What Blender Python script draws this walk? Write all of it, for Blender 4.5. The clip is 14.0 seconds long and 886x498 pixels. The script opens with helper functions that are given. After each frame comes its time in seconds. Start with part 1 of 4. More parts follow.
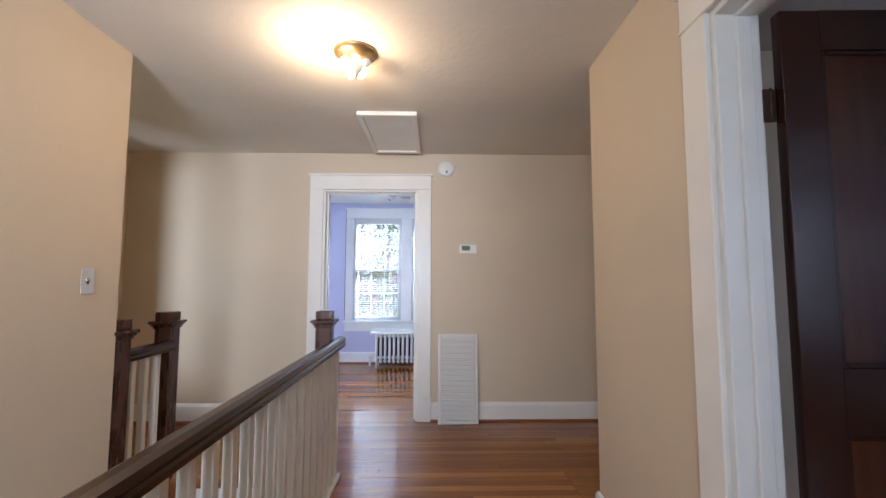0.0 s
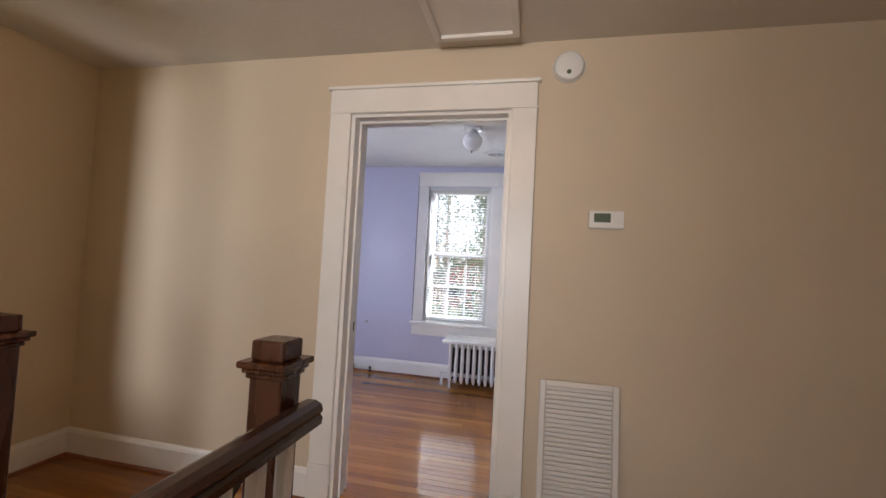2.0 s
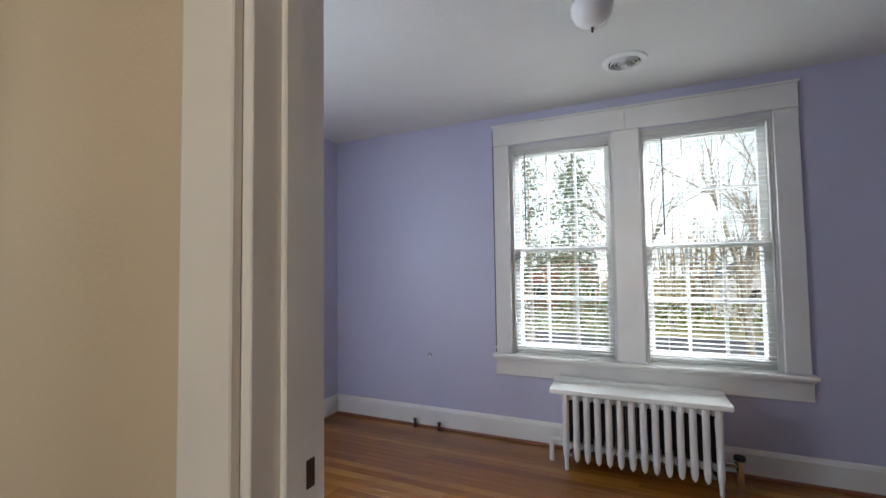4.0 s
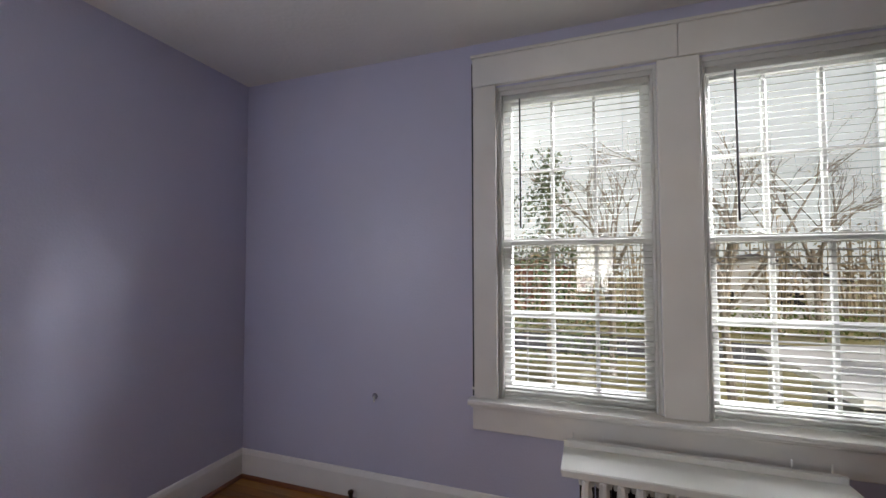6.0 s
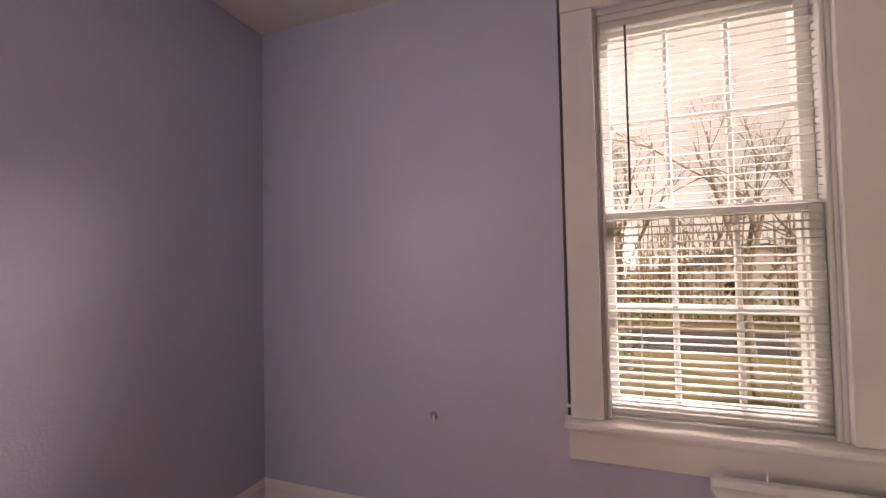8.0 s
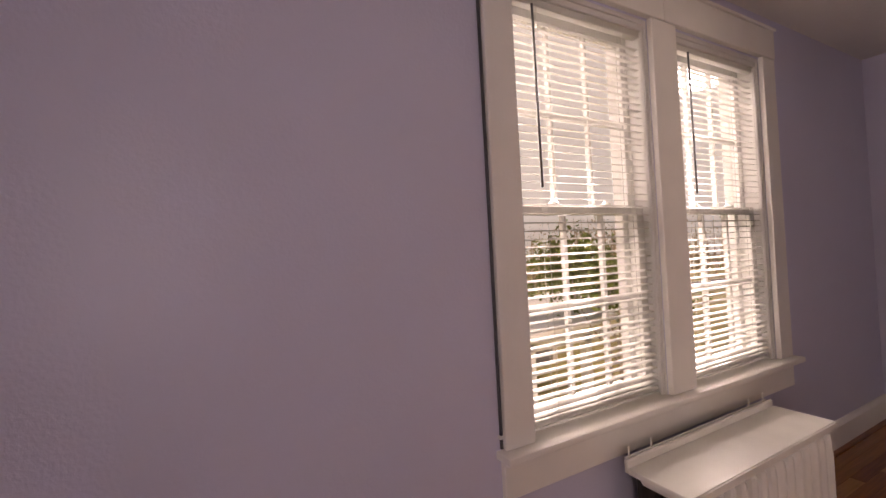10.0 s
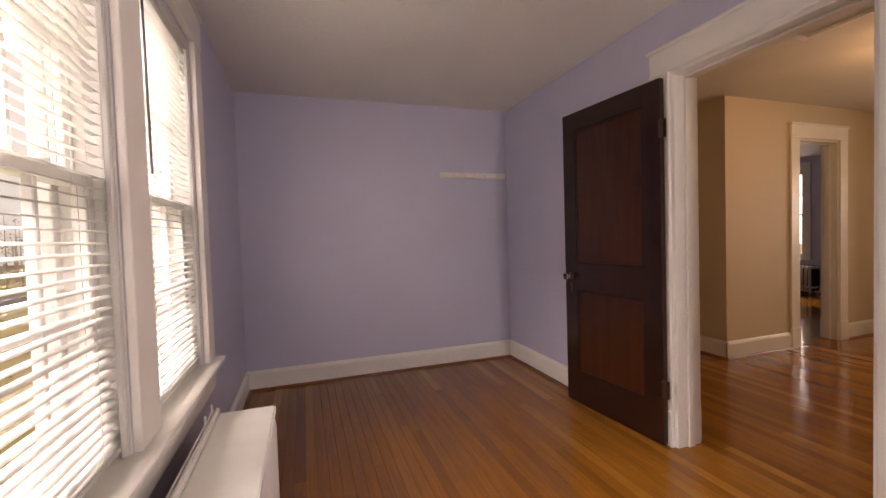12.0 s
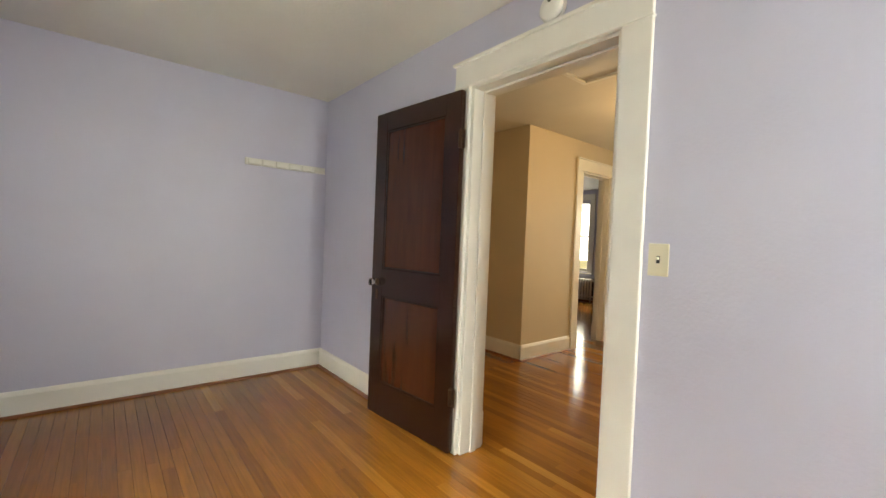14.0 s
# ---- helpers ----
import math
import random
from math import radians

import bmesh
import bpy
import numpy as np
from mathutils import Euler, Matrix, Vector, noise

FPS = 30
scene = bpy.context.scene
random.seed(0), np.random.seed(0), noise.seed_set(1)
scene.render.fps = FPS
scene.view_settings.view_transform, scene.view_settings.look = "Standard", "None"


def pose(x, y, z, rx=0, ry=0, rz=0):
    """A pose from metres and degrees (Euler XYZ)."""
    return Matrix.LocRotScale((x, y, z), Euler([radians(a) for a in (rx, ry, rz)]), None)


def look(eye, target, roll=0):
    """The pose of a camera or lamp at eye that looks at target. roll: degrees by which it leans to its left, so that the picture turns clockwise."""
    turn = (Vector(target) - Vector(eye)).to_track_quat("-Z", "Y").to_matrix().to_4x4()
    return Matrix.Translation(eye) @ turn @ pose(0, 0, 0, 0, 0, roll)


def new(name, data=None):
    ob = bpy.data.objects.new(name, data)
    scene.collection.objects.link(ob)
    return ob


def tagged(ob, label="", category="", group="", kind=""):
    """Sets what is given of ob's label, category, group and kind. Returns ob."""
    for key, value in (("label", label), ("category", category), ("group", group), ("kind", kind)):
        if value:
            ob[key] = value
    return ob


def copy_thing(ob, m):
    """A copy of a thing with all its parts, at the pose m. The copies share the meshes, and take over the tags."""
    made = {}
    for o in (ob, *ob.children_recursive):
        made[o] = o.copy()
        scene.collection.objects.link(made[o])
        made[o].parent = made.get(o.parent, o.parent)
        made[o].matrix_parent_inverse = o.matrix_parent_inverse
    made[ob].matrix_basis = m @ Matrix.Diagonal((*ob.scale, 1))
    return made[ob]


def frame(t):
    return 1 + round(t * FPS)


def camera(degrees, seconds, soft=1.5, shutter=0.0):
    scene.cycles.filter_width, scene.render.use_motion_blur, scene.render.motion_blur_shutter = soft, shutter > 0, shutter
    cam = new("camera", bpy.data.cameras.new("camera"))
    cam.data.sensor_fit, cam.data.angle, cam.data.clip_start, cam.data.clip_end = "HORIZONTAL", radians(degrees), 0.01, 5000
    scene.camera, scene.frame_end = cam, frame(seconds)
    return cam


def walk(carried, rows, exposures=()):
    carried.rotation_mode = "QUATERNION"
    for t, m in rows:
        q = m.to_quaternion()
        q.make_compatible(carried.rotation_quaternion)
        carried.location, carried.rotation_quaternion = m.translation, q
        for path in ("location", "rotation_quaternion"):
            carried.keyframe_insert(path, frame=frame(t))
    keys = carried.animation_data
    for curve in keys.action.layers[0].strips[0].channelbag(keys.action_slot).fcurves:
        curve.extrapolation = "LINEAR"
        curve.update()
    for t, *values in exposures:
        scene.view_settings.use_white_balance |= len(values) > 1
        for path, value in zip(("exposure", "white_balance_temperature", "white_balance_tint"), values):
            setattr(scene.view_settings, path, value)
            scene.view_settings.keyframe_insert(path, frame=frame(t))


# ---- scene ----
cam = camera(94.2, 14.0)
PATH = [
    (0, (2.537, 0.033, 1.233), (2.578, 2.026, 1.384), 0.1),
    (0.5, (2.575, 0.441, 1.247), (2.422, 2.431, 1.371), 0.8),
    (1, (2.512, 0.89, 1.274), (2.445, 2.887, 1.367), -1.5),
    (1.5, (2.495, 1.331, 1.255), (2.327, 3.324, 1.294), -0.4),
    (2, (2.515, 1.718, 1.258), (2.086, 3.669, 1.343), 3.0),
    (2.5, (2.428, 2.133, 1.264), (1.924, 4.063, 1.398), 1.0),
    (3, (2.337, 2.56, 1.253), (1.582, 4.405, 1.416), 0.8),
    (3.5, (2.225, 2.92, 1.28), (1.315, 4.697, 1.398), 0.4),
    (4, (2.072, 3.286, 1.262), (1.274, 5.118, 1.353), -0.8),
    (4.2, (2.046, 3.411, 1.271), (1.248, 5.244, 1.345), -0.8),
    (6.3, (1.727, 4.37, 1.272), (1.132, 6.277, 1.362), 0.3),
    (6.5, (1.736, 4.403, 1.234), (1.326, 6.358, 1.345), 1.0),
    (7, (1.755, 4.446, 1.279), (1.416, 6.417, 1.297), 1.0),
    (7.5, (1.594, 4.549, 1.253), (0.996, 6.458, 1.261), -0.3),
    (7.7, (1.473, 4.592, 1.219), (0.782, 6.468, 1.281), -1.0),
    (9.8, (0.465, 5.106, 1.259), (1.094, 7.005, 1.247), -2.9),
    (10, (0.449, 5.228, 1.241), (1.393, 6.991, 1.27), -3.0),
    (10.5, (0.537, 5.565, 1.25), (2.121, 6.784, 1.332), -3.1),
    (11, (0.65, 5.676, 1.222), (2.597, 6.199, 1.3), -2.7),
    (11.5, (0.65, 5.772, 1.233), (2.663, 5.613, 1.238), -2.3),
    (12, (0.66, 5.82, 1.212), (2.556, 5.181, 1.147), -1.8),
    (12.5, (0.651, 5.835, 1.206), (2.416, 4.901, 1.103), -1.0),
    (13, (0.642, 5.801, 1.207), (2.314, 4.709, 1.106), -0.1),
    (13.5, (0.642, 5.649, 1.212), (2.244, 4.454, 1.129), 0.8),
    (14, (0.702, 5.471, 1.203), (2.244, 4.198, 1.156), 2.3),
]
# brighter in the hall, darker at the windows, warmer while turning
EXPO = [
    (0.0, 1.05, 5100, 12), (0.5, 1.0, 4700, 7), (1.0, 0.9, 5100, 8), (1.5, 0.75, 6000, 16), (3.0, 0.5, 6000, 14), (3.8, 0.45, 6000, 8), (4.2, 0.15, 6300, 6),
    (6.3, -0.35, 6700, 12), (7.1, -0.35, 6700, 12), (7.7, -0.15, 8700, 34), (9.8, -0.2, 9200, 36), (11.0, 0.05, 9000, 33),
    (12.0, 0.4, 8800, 30), (13.0, 0.95, 8500, 12), (14.0, 1.2, 8400, 0),
]
walk(cam, [(t, look(eye, target, roll)) for t, eye, target, roll in PATH], EXPO)

# ---- world and lights ----
world = bpy.data.worlds.new("world")
scene.world = world
world.use_nodes = True
wn = world.node_tree
sky = wn.nodes.new("ShaderNodeTexSky")
sky.sky_type = "NISHITA"
sky.sun_disc = False
sky.air_density, sky.dust_density = 1.0, 6.0
sky.sun_elevation = radians(44)
sky.sun_rotation = radians(135)
wn.links.new(sky.outputs["Color"], wn.nodes["Background"].inputs["Color"])
wn.nodes["Background"].inputs["Strength"].default_value = 0.055

sun = new("sun", bpy.data.lights.new("sun", "SUN"))
sun.data.energy, sun.data.angle, sun.data.color = 2.2, radians(0.5), (1, 0.95, 0.86)
sun.matrix_world = look((14, -14, 19), (0, 0, 0))


def area_lamp(name, eye, target, w, h, watts, colour):
    d = bpy.data.lights.new(name, "AREA")
    d.shape, d.size, d.size_y, d.energy, d.color = "RECTANGLE", w, h, watts, colour
    ob = new(name, d)
    ob.matrix_world = look(eye, target)
    return ob


# added area lamps stand in for sky light through the north and far-room windows
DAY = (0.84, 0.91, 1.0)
area_lamp("window_light_bedroom", (2.1, 9.6, 4.9), (2.1, 6.0, 1.2), 3.6, 2.0, 900, DAY)
area_lamp("window_light_bedroom_northeast", (6.4, 8.0, 3.9), (2.0, 6.3, 1.3), 2.0, 1.2, 3200, DAY)
# fill lamp set in an added slot of the west wall, out of view
area_lamp("bedroom_west_fill", (-0.30, 4.165, 1.35), (2.0, 4.75, 1.25), 0.36, 1.3, 18, DAY)
# lamp behind an inferred, unseen opening in the hall's south wall
area_lamp("unseen_window_light_south", (1.85, -1.95, 1.5), (1.6, 3.7, 1.35), 0.8, 0.9, 42, (0.97, 0.98, 0.95))
# added fill lamp, lower and farther out behind the same opening
area_lamp("south_low_fill", (1.8, -5.0, 0.75), (1.7, 0.0, 1.5), 0.9, 1.4, 60, (1.0, 0.98, 0.92))
# fill lamp added outside an assumed opening in the alcove's end wall
area_lamp("alcove_fill_light", (-1.2, 1.2, 1.5), (0.6, 3.75, 1.3), 0.6, 0.9, 34, (1.0, 0.97, 0.90))
area_lamp("window_light_far_room", (6.0, -2.95, 1.5), (5.0, 0.5, 1.2), 0.8, 1.3, 10, (0.92, 0.95, 1.0))
bulb_light = new("bulb_light", bpy.data.lights.new("bulb_light", "POINT"))
bulb_light.data.energy, bulb_light.data.color, bulb_light.data.shadow_soft_size = 8, (1, 0.64, 0.32), 0.03
bulb_light.location = (2.03, 1.98, 2.20)


# ---- materials ----
def mat(name, colour, rough=0.5, metal=0.0, vary=0.06, scale=3.0, bump=0.0, bump_scale=60.0, spec=0.5, random=0.0, coat=0.0, stretch=None):
    m = bpy.data.materials.new(name)
    m.use_nodes = True
    nt, b = m.node_tree, m.node_tree.nodes["Principled BSDF"]
    b.inputs["Roughness"].default_value, b.inputs["Metallic"].default_value = rough, metal
    b.inputs["Specular IOR Level"].default_value, b.inputs["Coat Weight"].default_value = spec, coat
    tc = nt.nodes.new("ShaderNodeTexCoord")
    mp = nt.nodes.new("ShaderNodeMapping")
    nt.links.new(tc.outputs["Object"], mp.inputs["Vector"])
    mp.inputs["Scale"].default_value = stretch or (1, 1, 1)
    n1, n2 = nt.nodes.new("ShaderNodeTexNoise"), nt.nodes.new("ShaderNodeTexNoise")
    n1.inputs["Scale"].default_value, n2.inputs["Scale"].default_value = scale, bump_scale
    n1.inputs["Detail"].default_value, n2.inputs["Detail"].default_value = 5, 3
    for n in (n1, n2):
        nt.links.new(mp.outputs["Vector"], n.inputs["Vector"])
    hsv = nt.nodes.new("ShaderNodeHueSaturation")
    hsv.inputs["Color"].default_value = (*colour, 1)
    rng = nt.nodes.new("ShaderNodeMapRange")
    rng.inputs["From Min"].default_value, rng.inputs["From Max"].default_value = 0.3, 0.7
    rng.inputs["To Min"].default_value, rng.inputs["To Max"].default_value = 1 - vary, 1 + vary
    nt.links.new(n1.outputs["Fac"], rng.inputs["Value"])
    nt.links.new(rng.outputs["Result"], hsv.inputs["Value"])
    if random:
        oi = nt.nodes.new("ShaderNodeObjectInfo")
        r2 = nt.nodes.new("ShaderNodeMapRange")
        r2.inputs["To Min"].default_value, r2.inputs["To Max"].default_value = 1 - random, 1 + random
        nt.links.new(oi.outputs["Random"], r2.inputs["Value"])
        mul = nt.nodes.new("ShaderNodeMath")
        mul.operation = "MULTIPLY"
        nt.links.new(rng.outputs["Result"], mul.inputs[0])
        nt.links.new(r2.outputs["Result"], mul.inputs[1])
        nt.links.new(mul.outputs[0], hsv.inputs["Value"])
    nt.links.new(hsv.outputs["Color"], b.inputs["Base Color"])
    rr = nt.nodes.new("ShaderNodeMapRange")
    rr.inputs["To Min"].default_value, rr.inputs["To Max"].default_value = max(0.02, rough - 0.06), min(1, rough + 0.06)
    nt.links.new(n1.outputs["Fac"], rr.inputs["Value"])
    nt.links.new(rr.outputs["Result"], b.inputs["Roughness"])
    if bump:
        bp = nt.nodes.new("ShaderNodeBump")
        bp.inputs["Strength"].default_value, bp.inputs["Distance"].default_value = bump, 0.004
        nt.links.new(n2.outputs["Fac"], bp.inputs["Height"])
        nt.links.new(bp.outputs["Normal"], b.inputs["Normal"])
    return m


def wood_floor():
    """Varnished strip oak: a tone for each board, grain along x."""
    m = mat("oak_floor", (0.4, 0.17, 0.055), 0.12, vary=0.1, scale=2.5, coat=0.0)
    nt, b = m.node_tree, m.node_tree.nodes["Principled BSDF"]
    b.inputs["Specular IOR Level"].default_value = 0.6
    tc, oi = nt.nodes.new("ShaderNodeTexCoord"), nt.nodes.new("ShaderNodeObjectInfo")
    geo = nt.nodes.new("ShaderNodeNewGeometry")
    add = nt.nodes.new("ShaderNodeVectorMath")
    add.operation = "ADD"
    tone = nt.nodes.new("ShaderNodeMath")
    tone.operation = "ADD"
    nt.links.new(oi.outputs["Random"], tone.inputs[0])
    nt.links.new(geo.outputs["Random Per Island"], tone.inputs[1])
    fr = nt.nodes.new("ShaderNodeMath")
    fr.operation = "FRACT"
    nt.links.new(tone.outputs[0], fr.inputs[0])
    sc = nt.nodes.new("ShaderNodeMath")
    sc.operation = "MULTIPLY"
    sc.inputs[1].default_value = 37.0
    nt.links.new(fr.outputs[0], sc.inputs[0])
    nt.links.new(tc.outputs["Object"], add.inputs[0])
    nt.links.new(sc.outputs[0], add.inputs[1])
    mp = nt.nodes.new("ShaderNodeMapping")
    mp.inputs["Scale"].default_value = (1.2, 26, 26)
    nt.links.new(add.outputs[0], mp.inputs["Vector"])
    grain = nt.nodes.new("ShaderNodeTexNoise")
    grain.inputs["Scale"].default_value, grain.inputs["Detail"].default_value, grain.inputs["Distortion"].default_value = 3.0, 8, 0.6
    nt.links.new(mp.outputs["Vector"], grain.inputs["Vector"])
    ramp = nt.nodes.new("ShaderNodeValToRGB")
    ramp.color_ramp.elements[0].color, ramp.color_ramp.elements[1].color = (0.22, 0.075, 0.010, 1), (0.40, 0.175, 0.030, 1)
    for pos, c in ((0.3, (0.275, 0.100, 0.013, 1)), (0.75, (0.30, 0.115, 0.016, 1))):
        e = ramp.color_ramp.elements.new(pos)
        e.color = c
    nt.links.new(fr.outputs[0], ramp.inputs["Fac"])
    mix = nt.nodes.new("ShaderNodeMix")
    mix.data_type, mix.blend_type = "RGBA", "MULTIPLY"
    mix.inputs["Factor"].default_value = 1.0
    gr = nt.nodes.new("ShaderNodeMapRange")
    gr.inputs["From Min"].default_value, gr.inputs["From Max"].default_value = 0.3, 0.7
    gr.inputs["To Min"].default_value, gr.inputs["To Max"].default_value = 0.82, 1.12
    nt.links.new(grain.outputs["Fac"], gr.inputs["Value"])
    nt.links.new(ramp.outputs["Color"], mix.inputs["A"])
    nt.links.new(gr.outputs["Result"], mix.inputs["B"])
    nt.links.new(mix.outputs["Result"], b.inputs["Base Color"])
    bp = nt.nodes.new("ShaderNodeBump")
    bp.inputs["Strength"].default_value, bp.inputs["Distance"].default_value = 0.08, 0.002
    nt.links.new(grain.outputs["Fac"], bp.inputs["Height"])
    nt.links.new(bp.outputs["Normal"], b.inputs["Normal"])
    return m


def glass(name, rough=0.0, colour=(1, 1, 1)):
    m = bpy.data.materials.new(name)
    m.use_nodes = True
    b = m.node_tree.nodes["Principled BSDF"]
    b.inputs["Base Color"].default_value = (*colour, 1)
    b.inputs["Transmission Weight"].default_value, b.inputs["Roughness"].default_value, b.inputs["IOR"].default_value = 1, rough, 1.45
    return m


def glow(name, colour, strength):
    m = bpy.data.materials.new(name)
    m.use_nodes = True
    b = m.node_tree.nodes["Principled BSDF"]
    b.inputs["Base Color"].default_value = (*colour, 1)
    b.inputs["Emission Color"].default_value, b.inputs["Emission Strength"].default_value = (*colour, 1), strength
    return m


HALL = mat("beige_wall_paint", (0.62, 0.52, 0.38), 0.6, vary=0.035, scale=1.3, bump=0.25, bump_scale=90)
LAV = mat("lavender_wall_paint", (0.55, 0.545, 0.68), 0.4, vary=0.035, scale=1.3, bump=0.25, bump_scale=90)
CEIL = mat("ceiling_paint", (0.76, 0.75, 0.71), 0.8, vary=0.03, scale=2, bump=0.5, bump_scale=45)
CEIL_H = mat("stippled_ceiling_plaster", (0.72, 0.68, 0.61), 0.75, vary=0.04, scale=2, bump=0.5, bump_scale=30)
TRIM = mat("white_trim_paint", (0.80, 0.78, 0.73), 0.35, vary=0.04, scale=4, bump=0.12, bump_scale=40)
# white paint darkened below the trim: the sashes' backlit shade in the colour
SASH = mat("backlit_sash_paint", (0.62, 0.61, 0.58), 0.4, vary=0.04, scale=5)
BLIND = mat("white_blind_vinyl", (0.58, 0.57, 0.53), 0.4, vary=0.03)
mix_out = BLIND.node_tree.nodes.new("ShaderNodeMixShader")
thin = BLIND.node_tree.nodes.new("ShaderNodeBsdfTranslucent")
thin.inputs["Color"].default_value = (0.85, 0.84, 0.80, 1)
mix_out.inputs[0].default_value = 0.25
BLIND.node_tree.links.new(BLIND.node_tree.nodes["Principled BSDF"].outputs[0], mix_out.inputs[1])
BLIND.node_tree.links.new(thin.outputs[0], mix_out.inputs[2])
BLIND.node_tree.links.new(mix_out.outputs[0], BLIND.node_tree.nodes["Material Output"].inputs["Surface"])
WOOD = wood_floor()
SHOE = mat("stained_shoe_moulding", (0.22, 0.075, 0.025), 0.3, vary=0.15, scale=8)
MAHOG = mat("dark_mahogany", (0.028, 0.009, 0.005), 0.2, vary=0.16, scale=4, stretch=(6, 6, 0.7), bump=0.05, bump_scale=30)
MAHOG_P = mat("dark_mahogany_panel", (0.056, 0.016, 0.006), 0.18, vary=0.18, scale=4, stretch=(6, 6, 0.7), bump=0.05, bump_scale=30)
RAIL = mat("dark_stained_oak", (0.032, 0.013, 0.008), 0.24, vary=0.3, scale=5, stretch=(5, 0.8, 5), bump=0.08, bump_scale=40)
NEWEL = mat("dark_stained_newel", (0.060, 0.020, 0.008), 0.28, vary=0.35, scale=5, stretch=(5, 5, 0.8), bump=0.08, bump_scale=40)
RAD = mat("white_radiator_enamel", (0.74, 0.72, 0.69), 0.4, vary=0.06, scale=8, bump=0.1)
# shade between the radiator sections, put into a dark colour
GAP_SHADE = mat("radiator_gap_shade", (0.035, 0.026, 0.022), 0.6, metal=0.2, vary=0.3, scale=12)
BOARD = mat("white_painted_board", (0.78, 0.77, 0.72), 0.42, vary=0.05, scale=5)
PLAST = mat("white_plastic", (0.78, 0.77, 0.73), 0.4, vary=0.02)
IVORY = mat("ivory_plastic", (0.76, 0.70, 0.54), 0.35, vary=0.02)
GREY = mat("dark_lcd", (0.10, 0.13, 0.09), 0.25, vary=0.05)
DARK = mat("dark_slot", (0.02, 0.02, 0.02), 0.7)
WAND = mat("smoky_plastic_wand", (0.06, 0.06, 0.07), 0.3)
STEEL = mat("chrome", (0.75, 0.75, 0.74), 0.14, metal=1.0)
BRONZE = mat("aged_bronze", (0.055, 0.028, 0.014), 0.4, metal=0.4, vary=0.3, scale=20)
GRILLE = mat("white_grille_enamel", (0.72, 0.69, 0.64), 0.45, vary=0.04)
PANE = glass("window_glass")
KNOB = glass("crystal", 0.03, (0.95, 0.95, 0.97))
MILK = mat("milk_glass", (0.90, 0.90, 0.88), 0.15)
BULB = glow("lit_bulb", (1.0, 0.58, 0.22), 28)
BULB_OFF = mat("frosted_bulb", (0.8, 0.74, 0.62), 0.25)
RISER = mat("white_stair_paint", (0.76, 0.74, 0.69), 0.4, vary=0.04)


# ---- mesh helpers ----
def link_bm(name, bm, material, parent=None, smooth=False):
    me = bpy.data.meshes.new(name)
    bmesh.ops.recalc_face_normals(bm, faces=bm.faces)
    bm.to_mesh(me)
    bm.free()
    me.materials.append(material)
    if smooth:
        me.polygons.foreach_set("use_smooth", [True] * len(me.polygons))
    ob = new(name, me)
    ob.parent = parent
    return ob


def part(name, bm, material, parent, label="", smooth=False):
    ob = link_bm(name, bm, material, parent, smooth)
    if label:
        ob["label"] = label
    return ob


def base(name, label, category, m=None, group="", kind=""):
    ob = new(name)
    ob.empty_display_size = 0.1
    if m is not None:
        ob.matrix_world = m
    return tagged(ob, label, category, group, kind)


def add_box(bm, a, b, bevel=0.0, segments=1):
    lo, hi = [min(p, q) for p, q in zip(a, b)], [max(p, q) for p, q in zip(a, b)]
    r = bmesh.ops.create_cube(bm, size=1, matrix=Matrix.LocRotScale([(p + q) / 2 for p, q in zip(lo, hi)], None, [q - p for p, q in zip(lo, hi)]))
    if bevel:
        es = list({e for v in r["verts"] for e in v.link_edges})
        bmesh.ops.bevel(bm, geom=es, offset=bevel, segments=segments, affect="EDGES", profile=0.6)
    return bm


def box(a, b, bevel=0.0, segments=1):
    return add_box(bmesh.new(), a, b, bevel, segments)


def add_tube(bm, p, q, r1, r2=None, n=12):
    p, q = Vector(p), Vector(q)
    d = q - p
    m = Matrix.Translation((p + q) / 2) @ d.to_track_quat("Z", "Y").to_matrix().to_4x4()
    bmesh.ops.create_cone(bm, cap_ends=True, segments=n, radius1=r1, radius2=r1 if r2 is None else r2, depth=d.length, matrix=m)
    return bm


def tube(p, q, r1, r2=None, n=12):
    return add_tube(bmesh.new(), p, q, r1, r2, n)


def lathe(profile, n=24, m=None):
    """Turned shape from (radius, height) pairs round z."""
    bm = bmesh.new()
    rings = []
    for r, z in profile:
        rings.append([bm.verts.new((max(r, 1e-4) * math.cos(2 * math.pi * k / n), max(r, 1e-4) * math.sin(2 * math.pi * k / n), z)) for k in range(n)])
    for a, b in zip(rings, rings[1:]):
        for k in range(n):
            bm.faces.new((a[k], a[(k + 1) % n], b[(k + 1) % n], b[k]))
    bm.faces.new(rings[0][::-1])
    bm.faces.new(rings[-1])
    if m is not None:
        bmesh.ops.transform(bm, matrix=m, verts=bm.verts)
    return bm


def extrude(profile, axis, a, b):
    """A closed outline swept along an axis: (u, v) are the other two axes in order."""
    bm = bmesh.new()

    def at(u, v, w):
        return {"x": (w, u, v), "y": (u, w, v), "z": (u, v, w)}[axis]

    v0, v1 = [bm.verts.new(at(u, v, a)) for u, v in profile], [bm.verts.new(at(u, v, b)) for u, v in profile]
    n = len(profile)
    for k in range(n):
        bm.faces.new((v0[k], v0[(k + 1) % n], v1[(k + 1) % n], v1[k]))
    bm.faces.new(v0[::-1])
    bm.faces.new(v1)
    return bm


def structure(name, bm, material, label, category="wall"):
    return tagged(link_bm(name, bm, material), label, category, kind="structure")


# ---- plan ----
HY, BY = 3.75, 3.915          # hall face and bedroom face of the door wall
WY, WO = 6.30, 6.47           # window wall, inside and outside
XW, XE = -0.28, 4.30          # bedroom's west and east faces
HC, BC = 2.39, 2.405          # ceilings
